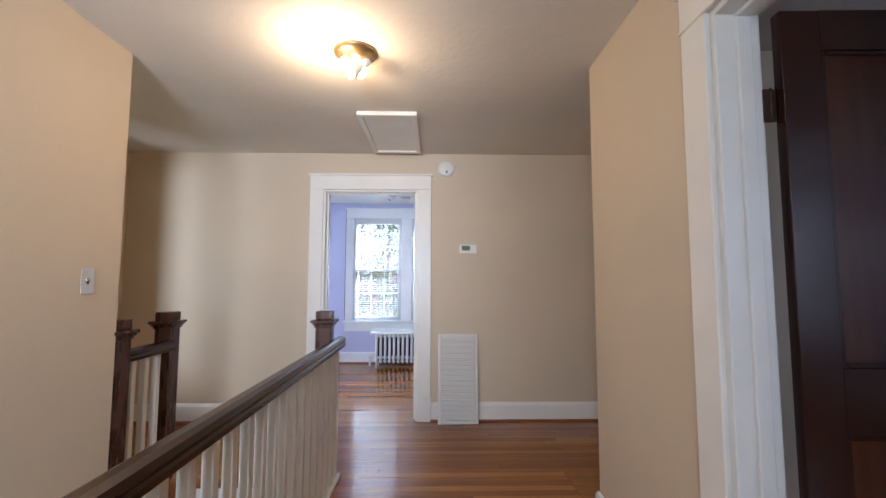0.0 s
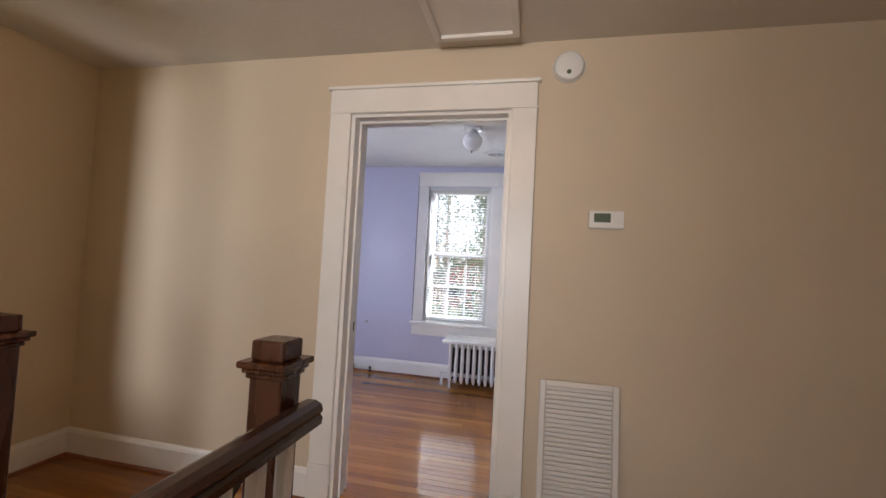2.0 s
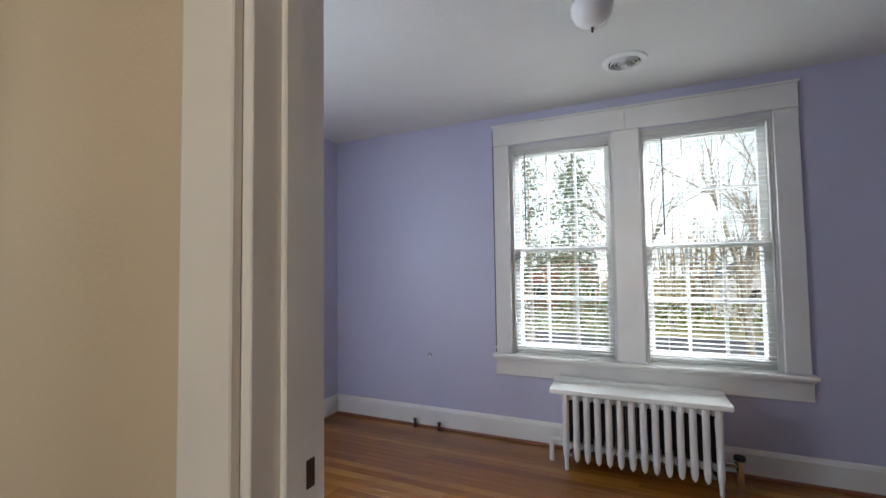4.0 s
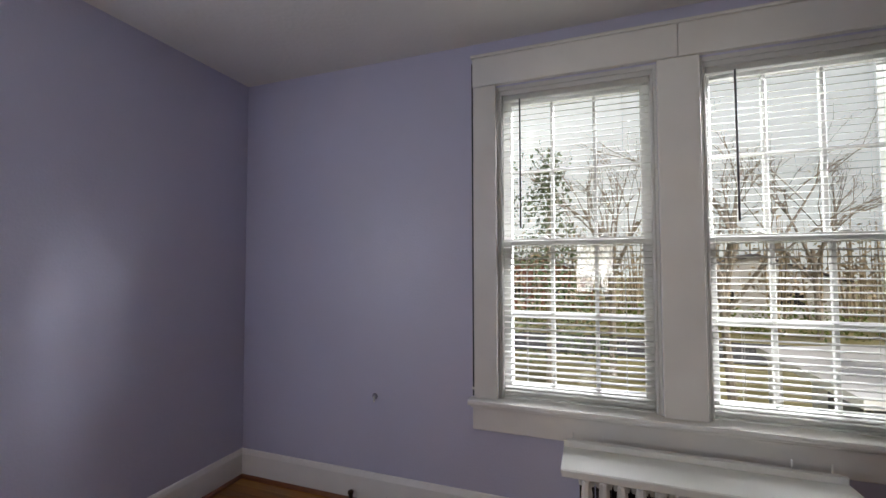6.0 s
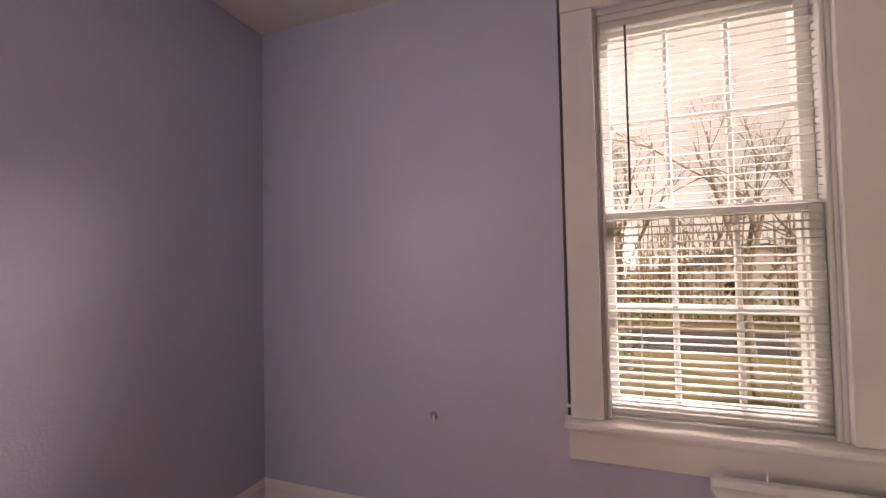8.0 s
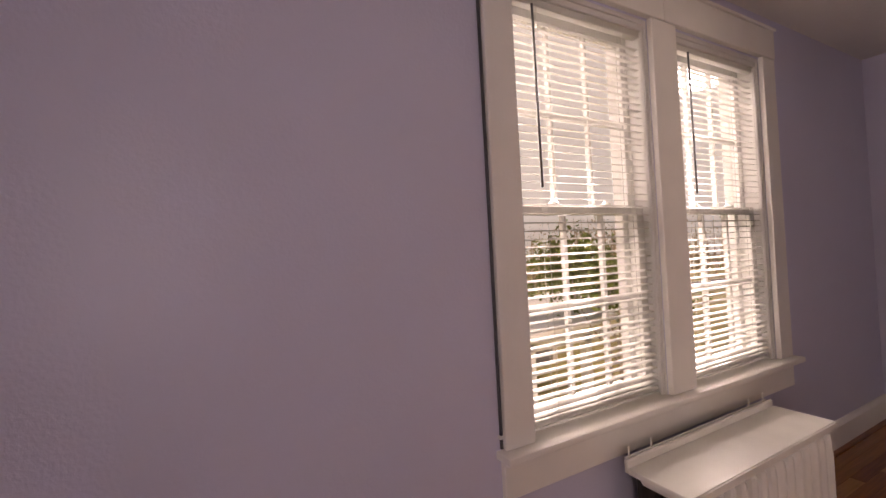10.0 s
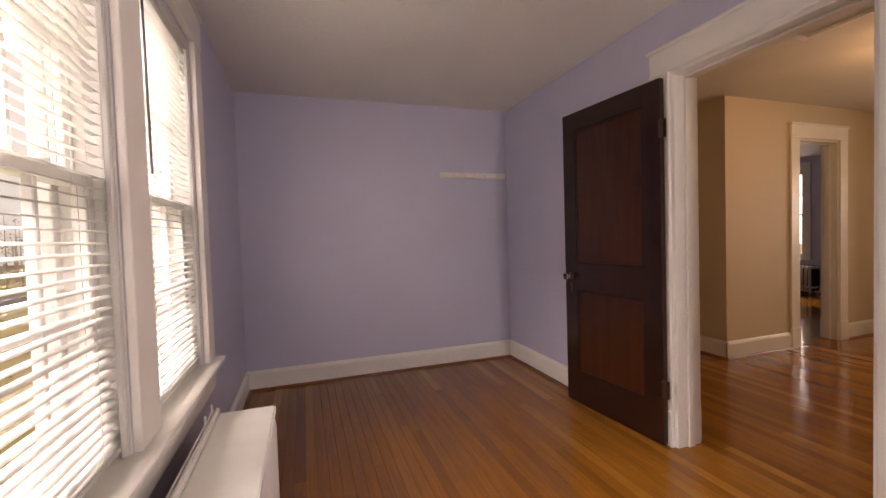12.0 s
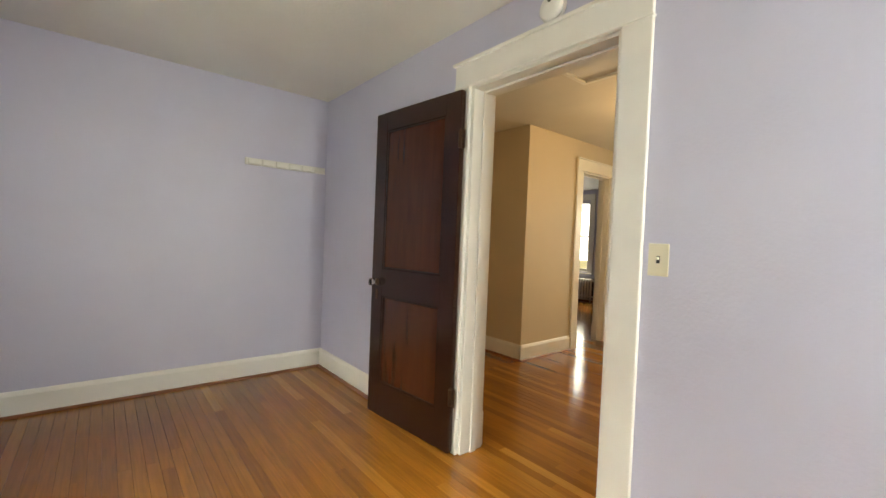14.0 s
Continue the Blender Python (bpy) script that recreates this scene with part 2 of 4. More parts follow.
DX0, DX1, DZ = 1.55, 2.365, 2.035   # clear door opening
EX = 3.38                     # hall's east wall face
SX = 0.98                     # hall's west wall face
JY0, JY1 = 0.62, 1.20         # opening in the hall's east wall
TOP = 2.55

# door wall, painted beige on the hall's side and lavender on the bedroom's
MIDY = (HY + BY) / 2
for nm, y0, y1, mt, lb in (("wall_hall_north", HY, MIDY, HALL, "plain beige painted plaster hall wall"), ("wall_bedroom_south", MIDY, BY, LAV, "lavender painted plaster bedroom wall")):
    bm = bmesh.new()
    add_box(bm, (-0.42, y0, 0), (DX0 - 0.03, y1, TOP))
    add_box(bm, (DX1 + 0.03, y0, 0), (4.48, y1, TOP))
    add_box(bm, (DX0 - 0.03, y0, DZ + 0.03), (DX1 + 0.03, y1, TOP))
    structure(nm, bm, mt, lb)

# window wall with its two openings
W1, W2 = (1.312, 2.03), (2.194, 2.917)
WZ0, WZ1 = 0.60, 2.165
bm = bmesh.new()
add_box(bm, (XW - 0.14, WY, -0.3), (W1[0], WO, TOP))
add_box(bm, (W1[1], WY, WZ0), (W2[0], WO, WZ1))
add_box(bm, (W2[1], WY, -0.3), (XE + 0.14, WO, TOP))
add_box(bm, (W1[0], WY, -0.3), (W2[1], WO, WZ0))
add_box(bm, (W1[0], WY, WZ1), (W2[1], WO, TOP))
structure("wall_bedroom_north", bm, LAV, "lavender painted bedroom wall with paired windows")
# slot near the south corner is added to hold the fill lamp
bm = bmesh.new()
for a, b in (((BY, 0), (3.96, TOP)), ((4.37, 0), (WY, TOP)), ((3.96, 0), (4.37, 0.65)), ((3.96, 2.1), (4.37, TOP))):
    add_box(bm, (XW - 0.14, *a), (XW, *b))
structure("wall_bedroom_west", bm, LAV, "lavender painted bedroom wall with an added unseen opening")
structure("wall_bedroom_east", box((XE, BY, 0), (XE + 0.14, WY, TOP)), LAV, "lavender painted bedroom wall with a peg rack")

# hall walls
structure("wall_hall_west", box((SX - 0.12, -1.0, -2.9), (SX, 2.105, TOP)), HALL, "beige painted wall beside the stairwell")
structure("wall_hall_alcove", box((-0.36, 1.97, -0.3), (SX - 0.12, 2.105, TOP)), HALL, "beige painted return wall of the hall")
# unseen opening, assumed so that the added lamp reaches the alcove
bm = bmesh.new()
for a, b in (((2.105, -0.3), (2.35, TOP)), ((3.0, -0.3), (HY, TOP)), ((2.35, -0.3), (3.0, 0.7)), ((2.35, 2.1), (3.0, TOP))):
    add_box(bm, (-0.36, *a), (-0.22, *b))
structure("wall_hall_end_west", bm, HALL, "beige painted end wall with an assumed unseen opening")
bm = bmesh.new()
add_box(bm, (EX, JY1 + 0.03, 0), (EX + 0.13, 2.19, TOP))
add_box(bm, (EX, -1.0, 0), (EX + 0.13, JY0 - 0.03, TOP))
add_box(bm, (EX, JY0 - 0.03, DZ + 0.03), (EX + 0.13, JY1 + 0.03, TOP))
structure("wall_hall_east", bm, HALL, "beige painted hall wall with a doorway")
structure("wall_hall_return", box((EX + 0.13, 2.0, 0), (4.48, 2.19, TOP)), HALL, "beige painted return wall of the hall")
structure("wall_hall_end_east", box((4.345, 2.19, 0), (4.48, HY, TOP)), HALL, "beige painted end wall of the hall")
# south opening is assumed and unseen; it lets in the added lamps
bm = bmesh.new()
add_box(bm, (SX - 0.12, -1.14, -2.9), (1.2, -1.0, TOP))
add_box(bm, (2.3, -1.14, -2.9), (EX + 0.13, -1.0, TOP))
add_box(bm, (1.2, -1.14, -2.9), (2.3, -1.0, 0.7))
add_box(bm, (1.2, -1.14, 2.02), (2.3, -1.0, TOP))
structure("wall_hall_south", bm, HALL, "beige painted hall wall with an assumed window opening")

# far room beyond the hall's east doorway
bm = bmesh.new()
add_box(bm, (EX + 0.13, -2.74, 0), (5.55, -2.6, TOP))
add_box(bm, (6.4, -2.74, 0), (6.9, -2.6, TOP))
add_box(bm, (5.55, -2.74, 0), (6.4, -2.6, 0.62))
add_box(bm, (5.55, -2.74, 2.1), (6.4, -2.6, TOP))
structure("wall_far_room_south", bm, LAV, "pale lavender painted wall with a window")
structure("wall_far_room_east", box((6.76, -2.6, 0), (6.9, 2.0, TOP)), LAV, "pale lavender painted wall")
structure("wall_far_room_west", box((EX, -2.74, 0), (EX + 0.13, -1.0, TOP)), LAV, "pale lavender painted wall")
structure("wall_far_room_north", box((4.48, 2.0, 0), (6.9, 2.19, TOP)), LAV, "pale lavender painted wall")

# ceilings and the slab under the boards
structure("ceiling_bedroom", box((XW - 0.14, MIDY, BC), (XE + 0.14, WO, BC + 0.13)), CEIL, "white painted bedroom ceiling", "ceiling")
structure("ceiling_hall", box((-0.36, -1.14, HC), (4.48, MIDY, HC + 0.13)), CEIL_H, "off-white stippled plaster hall ceiling", "ceiling")
structure("ceiling_far_room", box((4.48, -2.74, HC), (6.9, 2.19, HC + 0.13)), CEIL, "white painted ceiling", "ceiling")
structure("ceiling_far_room_south", box((EX, -2.74, HC + 0.002), (4.48, -1.14, HC + 0.13)), CEIL, "white painted ceiling", "ceiling")
structure("roof_slab", box((-0.6, -2.9, TOP), (7.0, 6.6, TOP + 0.1)), CEIL, "flat slab over the rooms", "roof")
bm = bmesh.new()
add_box(bm, (-0.36, 2.70, -0.25), (4.48, WO, -0.02))
add_box(bm, (-0.36, 2.105, -0.25), (SX - 0.12, 2.70, -0.02))
add_box(bm, (1.86, -1.14, -0.25), (4.48, 2.70, -0.02))
add_box(bm, (4.48, -2.74, -0.25), (6.9, 2.19, -0.02))
add_box(bm, (EX, -2.74, -0.25), (4.48, -1.14, -0.02))
subfloor = structure("floor", bm, SHOE, "varnished narrow-strip oak floor", "floor")
structure("floor_below", box((0.7, -1.2, -3.1), (2.1, 3.9, -2.9)), WOOD, "wooden floor at the foot of the stairs", "floor")
bm = bmesh.new()
add_box(bm, (SX, 2.70, -2.9), (1.86, 2.84, -0.25))
add_box(bm, (1.86, -1.0, -2.9), (2.0, 2.84, -0.25))
structure("wall_stairwell", bm, HALL, "beige painted stairwell wall below the floor")


# ---- baseboards with stained shoe moulding ----
def skirting(name, p, q, n):
    """Board and shoe along a wall foot from p to q; n points into the room."""
    p, q, n = Vector((*p, 0)), Vector((*q, 0)), Vector((*n, 0))
    along = (q - p).normalized()
    length = (q - p).length
    m = Matrix(((along.x, n.x, 0, p.x), (along.y, n.y, 0, p.y), (0, 0, 1, 0), (0, 0, 0, 1)))
    ob = base(name, "white painted baseboard with stained shoe moulding", "baseboard", kind="structure")
    b1 = extrude([(0, 0), (0.018, 0), (0.018, 0.135), (0.012, 0.15), (0.007, 0.158), (0, 0.162)], "x", 0, length)
    b2 = extrude([(0.018, 0), (0.034, 0), (0.033, 0.008), (0.028, 0.015), (0.018, 0.018)], "x", 0, length)
    for nm, b, mt in (("board", b1, TRIM), ("shoe_moulding", b2, SHOE)):
        bmesh.ops.transform(b, matrix=m, verts=b.verts)
        part(nm, b, mt, ob)


CW = 0.12  # casing width
skirting("baseboard", (XW, WY), (XE, WY), (0, -1))
skirting("baseboard", (XW, BY), (XW, WY), (1, 0))
skirting("baseboard", (XE, BY), (XE, WY), (-1, 0))
skirting("baseboard", (XW, BY), (DX0 - 0.02 - CW, BY), (0, 1))
skirting("baseboard", (DX1 + 0.02 + CW, BY), (XE, BY), (0, 1))
skirting("baseboard", (-0.22, HY), (DX0 - 0.02 - CW, HY), (0, -1))
skirting("baseboard", (DX1 + 0.02 + CW, HY), (4.345, HY), (0, -1))
skirting("baseboard", (-0.22, 2.105), (-0.22, HY), (1, 0))
skirting("baseboard", (-0.22, 2.105), (SX - 0.12, 2.105), (0, 1))
skirting("baseboard", (4.345, 2.19), (4.345, HY), (-1, 0))
skirting("baseboard", (EX - 0.018, 2.19), (4.345, 2.19), (0, 1))
skirting("baseboard", (EX, JY1 + 0.02 + CW), (EX, 2.208), (-1, 0))
skirting("baseboard", (EX, -1.0), (EX, JY0 - 0.02 - CW), (-1, 0))
skirting("baseboard", (EX + 0.13, -2.6), (6.76, -2.6), (0, 1))
skirting("baseboard", (6.76, -2.6), (6.76, 2.0), (-1, 0))


# ---- door trim ----
def door_trim(name, m, width, thick, sides, label):
    """Jambs, stops, casings, head and plinths round an opening from x = 0 to width; the wall lies from y = 0 to thick."""
    ob = base(name, label, "door frame", m, kind="structure")
    part("jamb", box((-0.03, -0.002, 0), (0, thick + 0.002, DZ), 0.002), TRIM, ob)
    part("jamb", box((width, -0.002, 0), (width + 0.03, thick + 0.002, DZ), 0.002), TRIM, ob)
    part("head_jamb", box((-0.03, -0.002, DZ), (width + 0.03, thick + 0.002, DZ + 0.03), 0.002), TRIM, ob)
    part("door_stop", box((0, 0.055, 0), (0.013, 0.10, DZ - 0.013), 0.003), TRIM, ob)
    part("door_stop", box((width - 0.013, 0.055, 0), (width, 0.10, DZ - 0.013), 0.003), TRIM, ob)
    part("door_stop", box((0, 0.055, DZ - 0.013), (width, 0.10, DZ), 0.003), TRIM, ob)
    for s in sides:
        y0, y1 = (-0.022, -0.002) if s < 0 else (thick + 0.002, thick + 0.022)
        d = -0.006 if s < 0 else 0.006
        for x0, x1 in ((-0.02 - CW, -0.02), (width + 0.02, width + 0.02 + CW)):
            part("casing", box((x0, y0, 0.20), (x1, y1, DZ + 0.02), 0.003), TRIM, ob)
            part("plinth_block", box((x0 - 0.004, min(y0, y0 + d), 0), (x1 + 0.004, max(y1, y1 + d), 0.20), 0.004), TRIM, ob)
        part("head_casing", box((-0.02 - CW, y0 + min(d, 0) / 2, DZ + 0.022), (width + 0.02 + CW, y1 + max(d, 0) / 2, DZ + 0.145), 0.003), TRIM, ob)
        part("fillet", box((-0.025 - CW, y0 + min(d, 0), DZ + 0.016), (width + 0.025 + CW, y1 + max(d, 0), DZ + 0.026), 0.003), TRIM, ob)
        part("cap_moulding", box((-0.035 - CW, y0 + 2.5 * min(d, 0), DZ + 0.145), (width + 0.035 + CW, y1 + 2.5 * max(d, 0), DZ + 0.162), 0.005, 2), TRIM, ob)
    return ob


dt = door_trim("door_frame_1", pose(DX0, HY, 0), DX1 - DX0, BY - HY, (-1, 1), "cream-white painted door casing with flat head board")
part("strike_plate", box((-0.001, 0.118, 0.875), (0.002, 0.138, 0.925), 0.0005), BRONZE, dt, "dark metal strike plate")
door_trim("door_frame_2", pose(EX, JY1, 0, 0, 0, -90), JY1 - JY0, 0.13, (-1, 1), "cream-white painted door casing in the hall")


# ---- doors ----
def panel_door(name, m, width, label, knob_x):
    """Two-panel door: leaf from x = 0 to width, thickness from y = 0 to 0.035."""
    ob = base(name, label, "door", m)
    h, t, st = 2.012, 0.035, 0.115
    z0 = 0.012
    part("stile", box((0, 0, z0), (st, t, z0 + h), 0.002), MAHOG, ob)
    part("stile", box((width - st, 0, z0), (width, t, z0 + h), 0.002), MAHOG, ob)
    for a, b in ((z0, z0 + 0.22), (z0 + 0.80, z0 + 0.98), (z0 + h - 0.12, z0 + h)):
        part("rail", box((st, 0.0005, a), (width - st, t - 0.0005, b)), MAHOG, ob)
    for a, b in ((z0 + 0.22, z0 + 0.80), (z0 + 0.98, z0 + h - 0.12)):
        part("panel", box((st, 0.012, a), (width - st, t - 0.012, b)), MAHOG_P, ob)
        for y0, y1 in ((0.004, 0.012), (t - 0.012, t - 0.004)):
            bmm = bmesh.new()
            add_box(bmm, (st, y0, a), (st + 0.014, y1, b), 0.003)
            add_box(bmm, (width - st - 0.014, y0, a), (width - st, y1, b), 0.003)
            add_box(bmm, (st + 0.014, y0, a), (width - st - 0.014, y1, a + 0.014), 0.003)
            add_box(bmm, (st + 0.014, y0, b - 0.014), (width - st - 0.014, y1, b), 0.003)
            part("panel_moulding", bmm, MAHOG, ob)
    for s, y in ((1, t), (-1, 0)):
        rot = Matrix.Translation((knob_x, y, 0.90)) @ Matrix.Rotation(radians(-90 * s), 4, "X")
        k = part("knob", lathe([(0.007, 0.018), (0.012, 0.026), (0.024, 0.034), (0.027, 0.044), (0.023, 0.054), (0.010, 0.058)], 12, rot), KNOB, ob, "faceted glass door knob")
        part("rosette", lathe([(0.024, 0), (0.024, 0.004), (0.010, 0.008), (0.008, 0.02)], 20, rot), BRONZE, k, smooth=True)
        part("keyhole_plate", box((knob_x - 0.012, min(y, y + s * 0.003), 0.79), (knob_x + 0.012, max(y, y + s * 0.003), 0.85), 0.001), BRONZE, ob)
    for z in (0.33, 1.75):
        hg = part("hinge", tube((-0.008, t + 0.004, z - 0.045), (-0.008, t + 0.004, z + 0.045), 0.012), BRONZE, ob, "aged bronze butt hinge")
        part("hinge_leaf", box((-0.036, t - 0.004, z - 0.05), (-0.003, t, z + 0.05)), BRONZE, hg)
        part("pin_tip", tube((-0.008, t + 0.004, z + 0.046), (-0.008, t + 0.004, z + 0.058), 0.006, 0.002), BRONZE, hg)
    return ob


panel_door("door_1", pose(2.405, 3.944, 0, 0, 0, 5.0), 0.78, "dark mahogany two-panel door standing open", 0.72)
panel_door("door_2", pose(EX + 0.165, JY1 - 0.036, 0, 0, 0, -2), 0.56, "dark mahogany door open into the far room", 0.50)


# ---- windows ----
def sash(parent, name, x0, x1, z0, z1, y, meet_top):
    """A sash six panes wide by two: stiles, rails, muntins and panes."""
    st, t = 0.045, 0.034
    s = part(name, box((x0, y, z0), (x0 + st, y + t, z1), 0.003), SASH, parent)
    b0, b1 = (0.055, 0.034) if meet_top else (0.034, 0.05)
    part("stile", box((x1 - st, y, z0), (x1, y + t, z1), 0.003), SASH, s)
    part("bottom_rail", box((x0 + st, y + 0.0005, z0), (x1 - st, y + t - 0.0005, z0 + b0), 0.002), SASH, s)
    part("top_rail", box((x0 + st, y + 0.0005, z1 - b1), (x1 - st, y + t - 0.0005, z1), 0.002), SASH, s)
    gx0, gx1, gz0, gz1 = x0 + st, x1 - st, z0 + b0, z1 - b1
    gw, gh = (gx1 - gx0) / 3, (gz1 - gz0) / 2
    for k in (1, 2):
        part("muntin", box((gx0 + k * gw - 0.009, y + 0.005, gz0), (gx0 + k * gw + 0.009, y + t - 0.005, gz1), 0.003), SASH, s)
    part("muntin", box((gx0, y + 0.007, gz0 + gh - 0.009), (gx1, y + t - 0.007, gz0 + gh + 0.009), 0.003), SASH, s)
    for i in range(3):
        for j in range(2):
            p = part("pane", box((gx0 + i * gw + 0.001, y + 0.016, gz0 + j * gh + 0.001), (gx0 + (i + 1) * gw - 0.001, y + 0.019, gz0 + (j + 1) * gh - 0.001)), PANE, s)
            p.visible_shadow = False
    return s


def window(name, x0, x1, m, label):
    """A double-hung window in an opening; local y = 0 is the wall's inner face, y grows outwards."""
    w = base(name, label, "window", m, kind="structure")
    z0, z1 = 0.625, WZ1
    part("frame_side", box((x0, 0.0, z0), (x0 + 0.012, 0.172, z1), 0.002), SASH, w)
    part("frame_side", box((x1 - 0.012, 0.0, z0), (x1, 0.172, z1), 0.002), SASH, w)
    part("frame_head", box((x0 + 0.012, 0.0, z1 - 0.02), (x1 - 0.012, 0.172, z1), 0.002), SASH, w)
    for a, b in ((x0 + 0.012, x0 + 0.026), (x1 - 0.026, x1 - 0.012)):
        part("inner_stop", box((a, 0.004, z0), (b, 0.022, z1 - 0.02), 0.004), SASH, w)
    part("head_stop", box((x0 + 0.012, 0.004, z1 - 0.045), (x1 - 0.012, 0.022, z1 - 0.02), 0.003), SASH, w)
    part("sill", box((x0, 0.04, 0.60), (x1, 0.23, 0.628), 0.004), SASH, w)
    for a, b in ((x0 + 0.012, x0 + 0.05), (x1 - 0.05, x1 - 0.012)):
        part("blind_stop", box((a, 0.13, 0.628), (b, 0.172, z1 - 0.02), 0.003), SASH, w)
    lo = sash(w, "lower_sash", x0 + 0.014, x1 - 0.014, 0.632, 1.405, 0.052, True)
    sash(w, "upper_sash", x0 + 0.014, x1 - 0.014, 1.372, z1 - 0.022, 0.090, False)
    for x in (x0 + 0.22, x1 - 0.22):
        part("sash_lock", lathe([(0.02, 0), (0.02, 0.006), (0.012, 0.012), (0.008, 0.02), (0.002, 0.022)], 12, Matrix.Translation((x, 0.068, 1.405))), SASH, lo, "white painted sash lock", True)
    return w


window("window_1", *W1, pose(0, WY, 0), "white double-hung window with small panes")
window("window_2", *W2, pose(0, WY, 0), "white double-hung window with small panes")

wc = base("window_casing", "white painted casing round the paired windows", "window casing", kind="structure")
CY = WY - 0.024
part("side_casing", box((W1[0] - 0.116, CY, 0.625), (W1[0], WY, 2.170), 0.003), TRIM, wc)
part("side_casing", box((W2[1], CY, 0.625), (W2[1] + 0.120, WY, 2.170), 0.003), TRIM, wc)
part("mullion_casing", box((W1[1], CY, 0.625), (W2[0], WY, 2.170), 0.003), TRIM, wc)
part("head_casing", box((W1[0] - 0.118, CY - 0.004, 2.172), (2.112, WY, 2.318), 0.003), TRIM, wc)
part("head_casing", box((2.114, CY - 0.004, 2.172), (W2[1] + 0.122, WY, 2.318), 0.003), TRIM, wc)
part("cap_moulding", box((W1[0] - 0.126, CY - 0.014, 2.318), (W2[1] + 0.130, WY, 2.332), 0.004, 2), TRIM, wc)
part("stool", box((W1[0] - 0.14, CY - 0.045, 0.598), (W2[1] + 0.142, WY + 0.05, 0.624), 0.008, 2), TRIM, wc)
part("apron", box((W1[0] - 0.125, CY + 0.004, 0.470), (W2[1] + 0.128, WY, 0.598), 0.003), TRIM, wc)
part("bed_moulding", box((W1[0] - 0.13, CY - 0.014, 0.580), (W2[1] + 0.132, CY + 0.004, 0.598), 0.006, 2), TRIM, wc)


# ---- blinds: slats share one mesh a window ----
def slat_mesh(width, depth=0.025):
    bm = bmesh.new()
    n = 4
    rows = []
    for k in range(n + 1):
        u = k / n - 0.5
        rows.append([(x, u * depth, 0.0035 * (1 - 4 * u * u)) for x in (0, width)])
    top = [[bm.verts.new((x, y, z + 0.0004)) for x, y, z in r] for r in rows]
    bot = [[bm.verts.new((x, y, z - 0.0004)) for x, y, z in r] for r in rows]
    for k in range(n):
        bm.faces.new((top[k][0], top[k][1], top[k + 1][1], top[k + 1][0]))
        bm.faces.new((bot[k][0], bot[k + 1][0], bot[k + 1][1], bot[k][1]))
    for k in (0, n):
        bm.faces.new((top[k][0], bot[k][0], bot[k][1], top[k][1]))
    bmesh.ops.recalc_face_normals(bm, faces=bm.faces)
    me = bpy.data.meshes.new("slat")
    bm.to_mesh(me)
    bm.free()
    me.materials.append(BLIND)
    return me


def blind(x0, x1, m, wand_x):
    w = x1 - x0
    ob = base("venetian_blind", "white venetian blind lowered with slats open", "blind", m, group="bedroom window blinds")
    z_top, z_bot, pitch = 2.105, 0.668, 0.0285
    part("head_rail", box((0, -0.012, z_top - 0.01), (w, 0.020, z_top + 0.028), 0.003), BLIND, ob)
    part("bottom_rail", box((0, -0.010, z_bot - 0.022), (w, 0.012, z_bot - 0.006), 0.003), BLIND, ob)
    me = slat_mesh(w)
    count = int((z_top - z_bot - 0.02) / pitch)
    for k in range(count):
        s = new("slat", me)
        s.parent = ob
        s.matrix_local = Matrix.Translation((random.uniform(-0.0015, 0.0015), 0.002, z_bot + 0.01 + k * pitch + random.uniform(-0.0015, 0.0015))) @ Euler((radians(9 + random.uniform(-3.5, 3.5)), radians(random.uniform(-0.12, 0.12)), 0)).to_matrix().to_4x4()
    for x in (0.11, w - 0.11):
        for y in (-0.0135, 0.0165):
            part("ladder_cord", tube((x, y, z_bot - 0.008), (x, y, z_top), 0.0009, n=5), BLIND, ob)
    part("tilt_wand", tube((wand_x, -0.022, 1.455), (wand_x, -0.018, 2.095), 0.0045, n=6), WAND, ob, "dark smoky tilt wand", True)
    return ob


blind(W1[0] + 0.029, W1[1] - 0.029, pose(W1[0] + 0.029, WY + 0.027, 0), 0.085)
blind(W2[0] + 0.029, W2[1] - 0.029, pose(W2[0] + 0.029, WY + 0.027, 0), 0.105)


